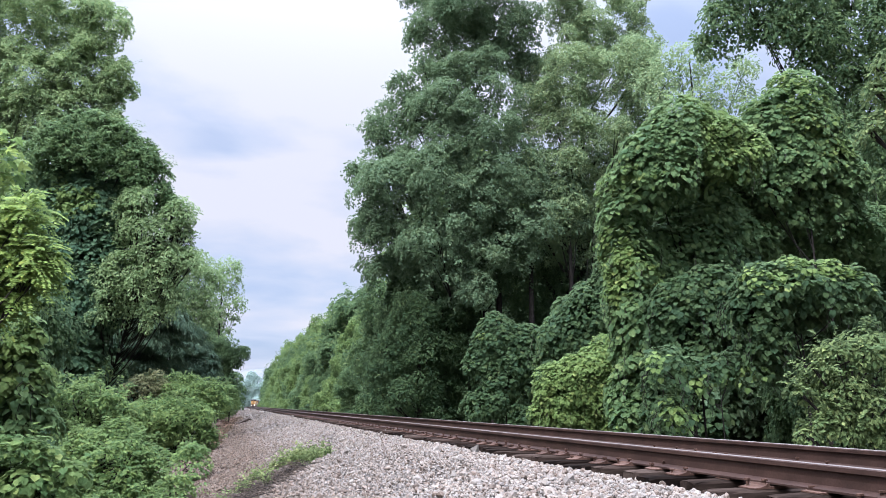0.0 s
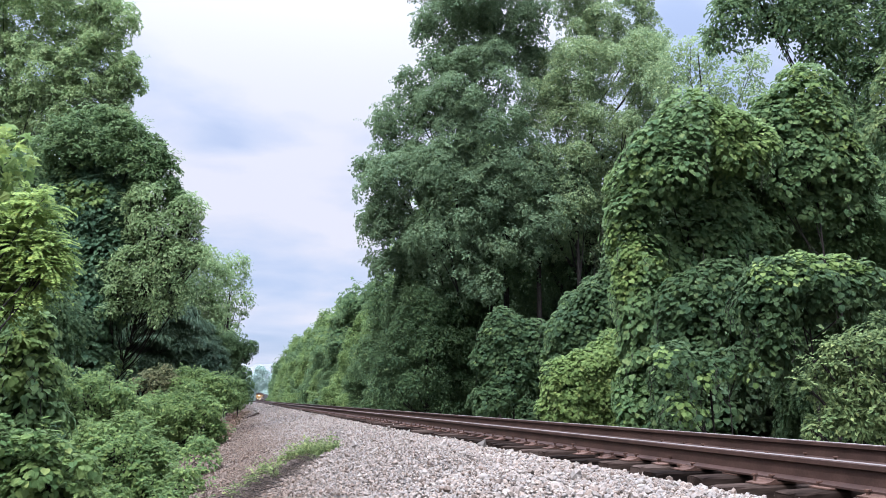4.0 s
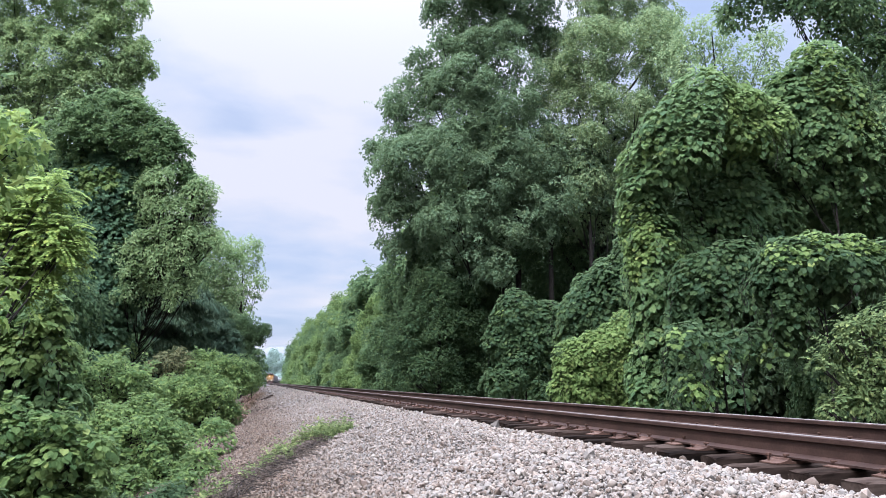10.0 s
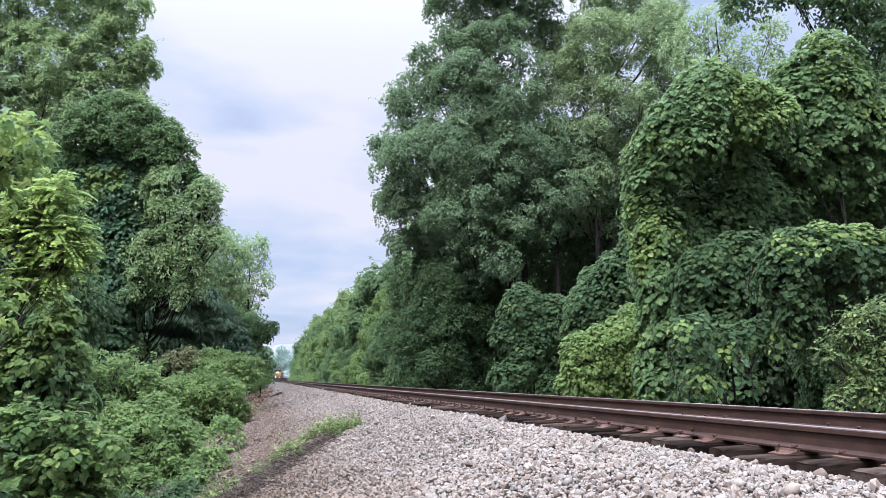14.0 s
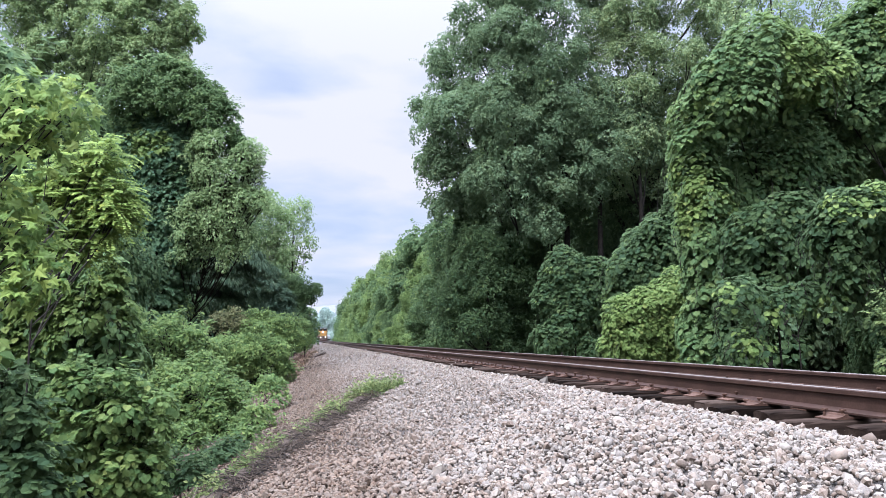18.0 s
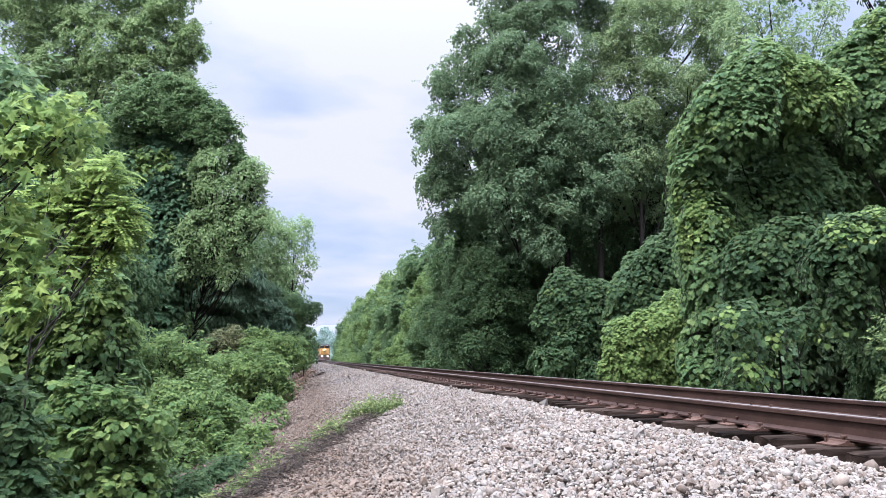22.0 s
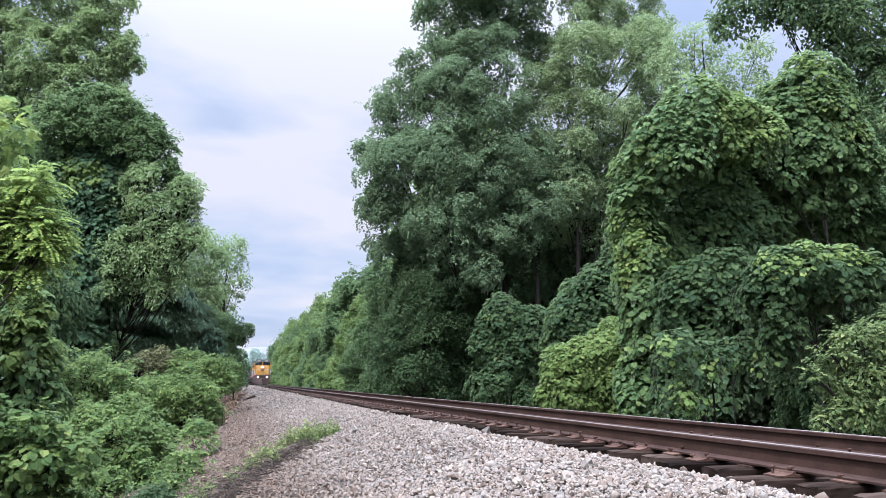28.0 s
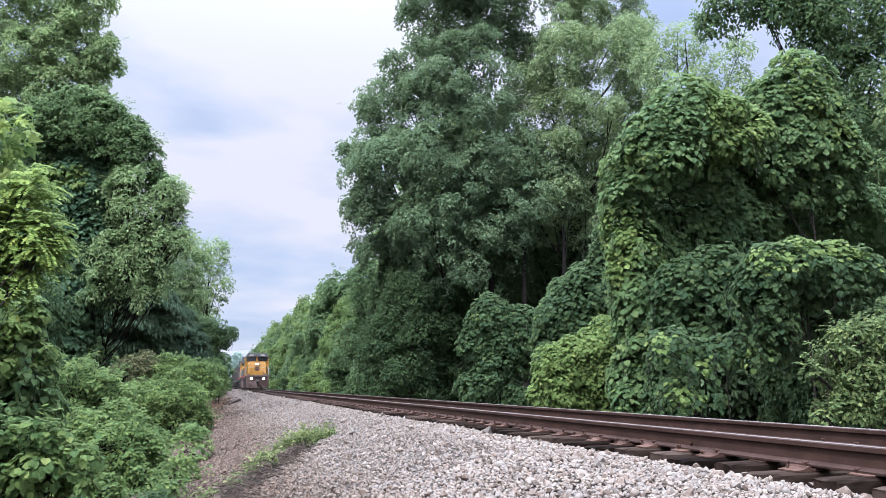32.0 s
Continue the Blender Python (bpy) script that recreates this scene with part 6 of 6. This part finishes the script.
    part("visor", boxed(-1.2, 1.2, 3.28, 3.44, 4.22, 4.27), GREY, cab)
    lamps = part("headlight_housing", boxed(-0.30, 0.30, 2.10, 2.50, 3.02, 3.32, 0.03), BLACK, n)
    for s in (-1, 1):
        b = bmesh.new()
        cylinder(b, 0.10, 0.06, Matrix.Translation((s * 0.14, 2.08, 3.17)) @ pose(0, 0, 0, 90), 16)
        part("headlight", b, LAMP, n, "glowing warm headlight")
        b = bmesh.new()
        cylinder(b, 0.125, 0.10, Matrix.Translation((s * 0.78, 0.58, 1.30)) @ pose(0, 0, 0, 90), 16)
        part("ditch_light", b, LAMP, t, "glowing ditch light")
        b = boxed(s * 0.78 - 0.19, s * 0.78 + 0.19, 0.62, 0.80, 1.10, 1.50, 0.03)
        part("ditch_light_box", b, BLACK, t)
        # platform rails and steps
        b = bmesh.new()
        for y in (1.0, 2.2, 3.3):
            cylinder(b, 0.022, 1.05, Matrix.Translation((s * 1.44, y, 2.25)), 8)
        cylinder(b, 0.022, 2.3, Matrix.Translation((s * 1.44, 2.15, 2.76)) @ pose(0, 0, 0, 90), 8)
        cylinder(b, 0.022, 0.9, Matrix.Translation((s * 1.0, 1.0, 2.76)) @ pose(0, 0, 0, 0, 90), 8)
        part("handrail", b, TANK, t)
        for k in range(4):
            part("step", boxed(s * 1.46 - 0.16, s * 1.46 + 0.05, 1.0, 1.5, 0.45 + 0.32 * k, 0.49 + 0.32 * k), GREY, t)
        b = bmesh.new()
        for k in range(12):
            cylinder(b, 0.02, 1.0, Matrix.Translation((s * 1.47, 6.8 + 1.25 * k, 2.22)), 6)
        cylinder(b, 0.02, 14.2, Matrix.Translation((s * 1.47, 13.7, 2.72)) @ pose(0, 0, 0, 90), 6)
        part("walkway_rail", b, GREY, t)
    # hood and doors carry their side shade in the paint colour
    hood = part("long_hood", boxed(-0.98, 0.98, 6.2, 20.9, 1.72, 4.35, 0.10), SHADED_YELLOW, t, "hood in yellow darkened for its shaded side")
    part("hood_roof", boxed(-1.0, 1.0, 6.25, 20.8, 4.15, 4.50, 0.12), GREY, hood)
    part("radiator", prism([(-1.0, 3.55), (-1.5, 3.75), (-1.5, 4.65), (1.5, 4.65), (1.5, 3.75), (1.0, 3.55)], 16.4, 20.6), GREY, hood)
    part("exhaust_stack", boxed(-0.4, 0.4, 11.5, 12.6, 4.45, 4.72, 0.05), BLACK, hood)
    for k in range(7):
        part("hood_door", boxed(-1.005, -0.97, 6.7 + 1.35 * k, 7.9 + 1.35 * k, 1.95, 3.6, 0.01), SHADED_YELLOW, hood)
    truck(t, 4.2)
    truck(t, 17.6)
    return t


def tank_car(label):
    t = thing("tank_car", label, "rail car", "freight cars")
    b = bmesh.new()
    cylinder(b, 1.48, 13.6, Matrix.Translation((0, 8.3, 2.78)) @ pose(0, 0, 0, 90), 32)
    bmesh.ops.bevel(b, geom=[e for e in b.edges if len(e.link_faces) == 2 and any(len(f.verts) > 8 for f in e.link_faces)], offset=0.35, segments=4, affect="EDGES")
    part("tank", b, TANK, t)
    part("draft_sill", boxed(-0.35, 0.35, 0.3, 16.3, 0.92, 1.28, 0.03), BLACK, t)
    part("dome_platform", boxed(-0.9, 0.9, 7.4, 9.2, 4.26, 4.36, 0.02), BLACK, t)
    for s in (-1, 1):
        part("saddle", boxed(-1.3, 1.3, 8.3 + s * 5.6 - 0.25, 8.3 + s * 5.6 + 0.25, 1.15, 1.75, 0.04), BLACK, t)
        part("end_platform", boxed(-1.4, 1.4, 8.3 + s * 7.5 - 0.4, 8.3 + s * 7.5 + 0.4, 1.18, 1.26), BLACK, t)
        car_truck(t, 8.3 + s * 5.9)
    return t


def car_truck(parent, y):
    b = bmesh.new()
    for s in (-1, 1):
        box(b, s * 1.0 - 0.08, s * 1.0 + 0.08, y - 1.25, y + 1.25, 0.38, 0.72, 0.05)
    box(b, -1.0, 1.0, y - 0.22, y + 0.22, 0.45, 0.68, 0.03)
    ob = part("truck", b, BLACK, parent)
    for k in (-0.9, 0.9):
        w = bmesh.new()
        for s in (-1, 1):
            cylinder(w, 0.46, 0.13, Matrix.Translation((s * 0.755, y + k, 0.46)) @ pose(0, 0, 0, 0, 90), 18)
        cylinder(w, 0.09, 1.5, Matrix.Translation((0, y + k, 0.46)) @ pose(0, 0, 0, 0, 90), 10)
        part("wheelset", w, RAIL, ob)


def hopper_car(label, mat):
    t = thing("hopper_car", label, "rail car", "freight cars")
    part("body", prism([(-1.45, 1.5), (-1.58, 2.2), (-1.58, 4.2), (-1.2, 4.55), (1.2, 4.55), (1.58, 4.2), (1.58, 2.2), (1.45, 1.5)], 1.0, 15.6), mat, t)
    part("side_sill", boxed(-1.5, 1.5, 0.4, 16.2, 1.15, 1.45, 0.03), BLACK, t)
    for k in range(3):
        part("hopper_chute", prism([(-1.2, 1.4), (1.2, 1.4), (0.5, 0.5), (-0.5, 0.5)], 3.6 + 3.4 * k, 5.9 + 3.4 * k), mat, t)
    for k in range(11):
        part("side_rib", boxed(-1.64, -1.56, 1.3 + 1.38 * k, 1.42 + 1.38 * k, 1.6, 4.15), mat, t)
    part("running_board", boxed(-0.4, 0.4, 1.0, 15.6, 4.58, 4.64), GREY, t)
    car_truck(t, 2.3)
    car_truck(t, 14.3)
    return t


LEAD = locomotive("locomotive", "yellow and grey diesel locomotive with its headlights lit")
SECOND = copy_thing(LEAD, Matrix.Identity(4))
tagged(SECOND, "second yellow and grey diesel locomotive behind the first")
HOPPERS = [hopper_car("dark brown covered hopper car behind the locomotives", HOPPER)]
TANKS = [tank_car("grey tank car with black trucks")]
HOPPERS += [copy_thing(HOPPERS[0], Matrix.Identity(4)) for _ in range(3)]
TANKS += [copy_thing(TANKS[0], Matrix.Identity(4)) for _ in range(5)]
TRAIN = [(LEAD, 0.0, 22.5), (SECOND, 22.9, 22.5)]
back = 45.8
for car in HOPPERS + TANKS:
    TRAIN.append((car, back, 16.6))
    back += 17.0


def front_at(t):
    """How far up the line the leading coupler stands."""
    return 101.0 + 11.6 * (32.0 - t)


def on_track(y0, length):
    """A vehicle's pose from where its two ends sit on the line."""
    a, b = Vector((cx(y0), y0, gz(y0))), Vector((cx(y0 + length), y0 + length, gz(y0 + length)))
    d = (b - a).normalized()
    side = d.cross(Vector((0, 0, 1))).normalized()
    m = Matrix((side, d, side.cross(d))).transposed().to_4x4()
    return Matrix.Translation(a + Vector((0, 0, RAILHEAD + 0.002))) @ m


def motions():
    times = [i * 2.0 for i in range(17)]
    for car, gap, length in TRAIN:
        walk(car, [(t, on_track(front_at(t) + gap, length)) for t in times])


motions()
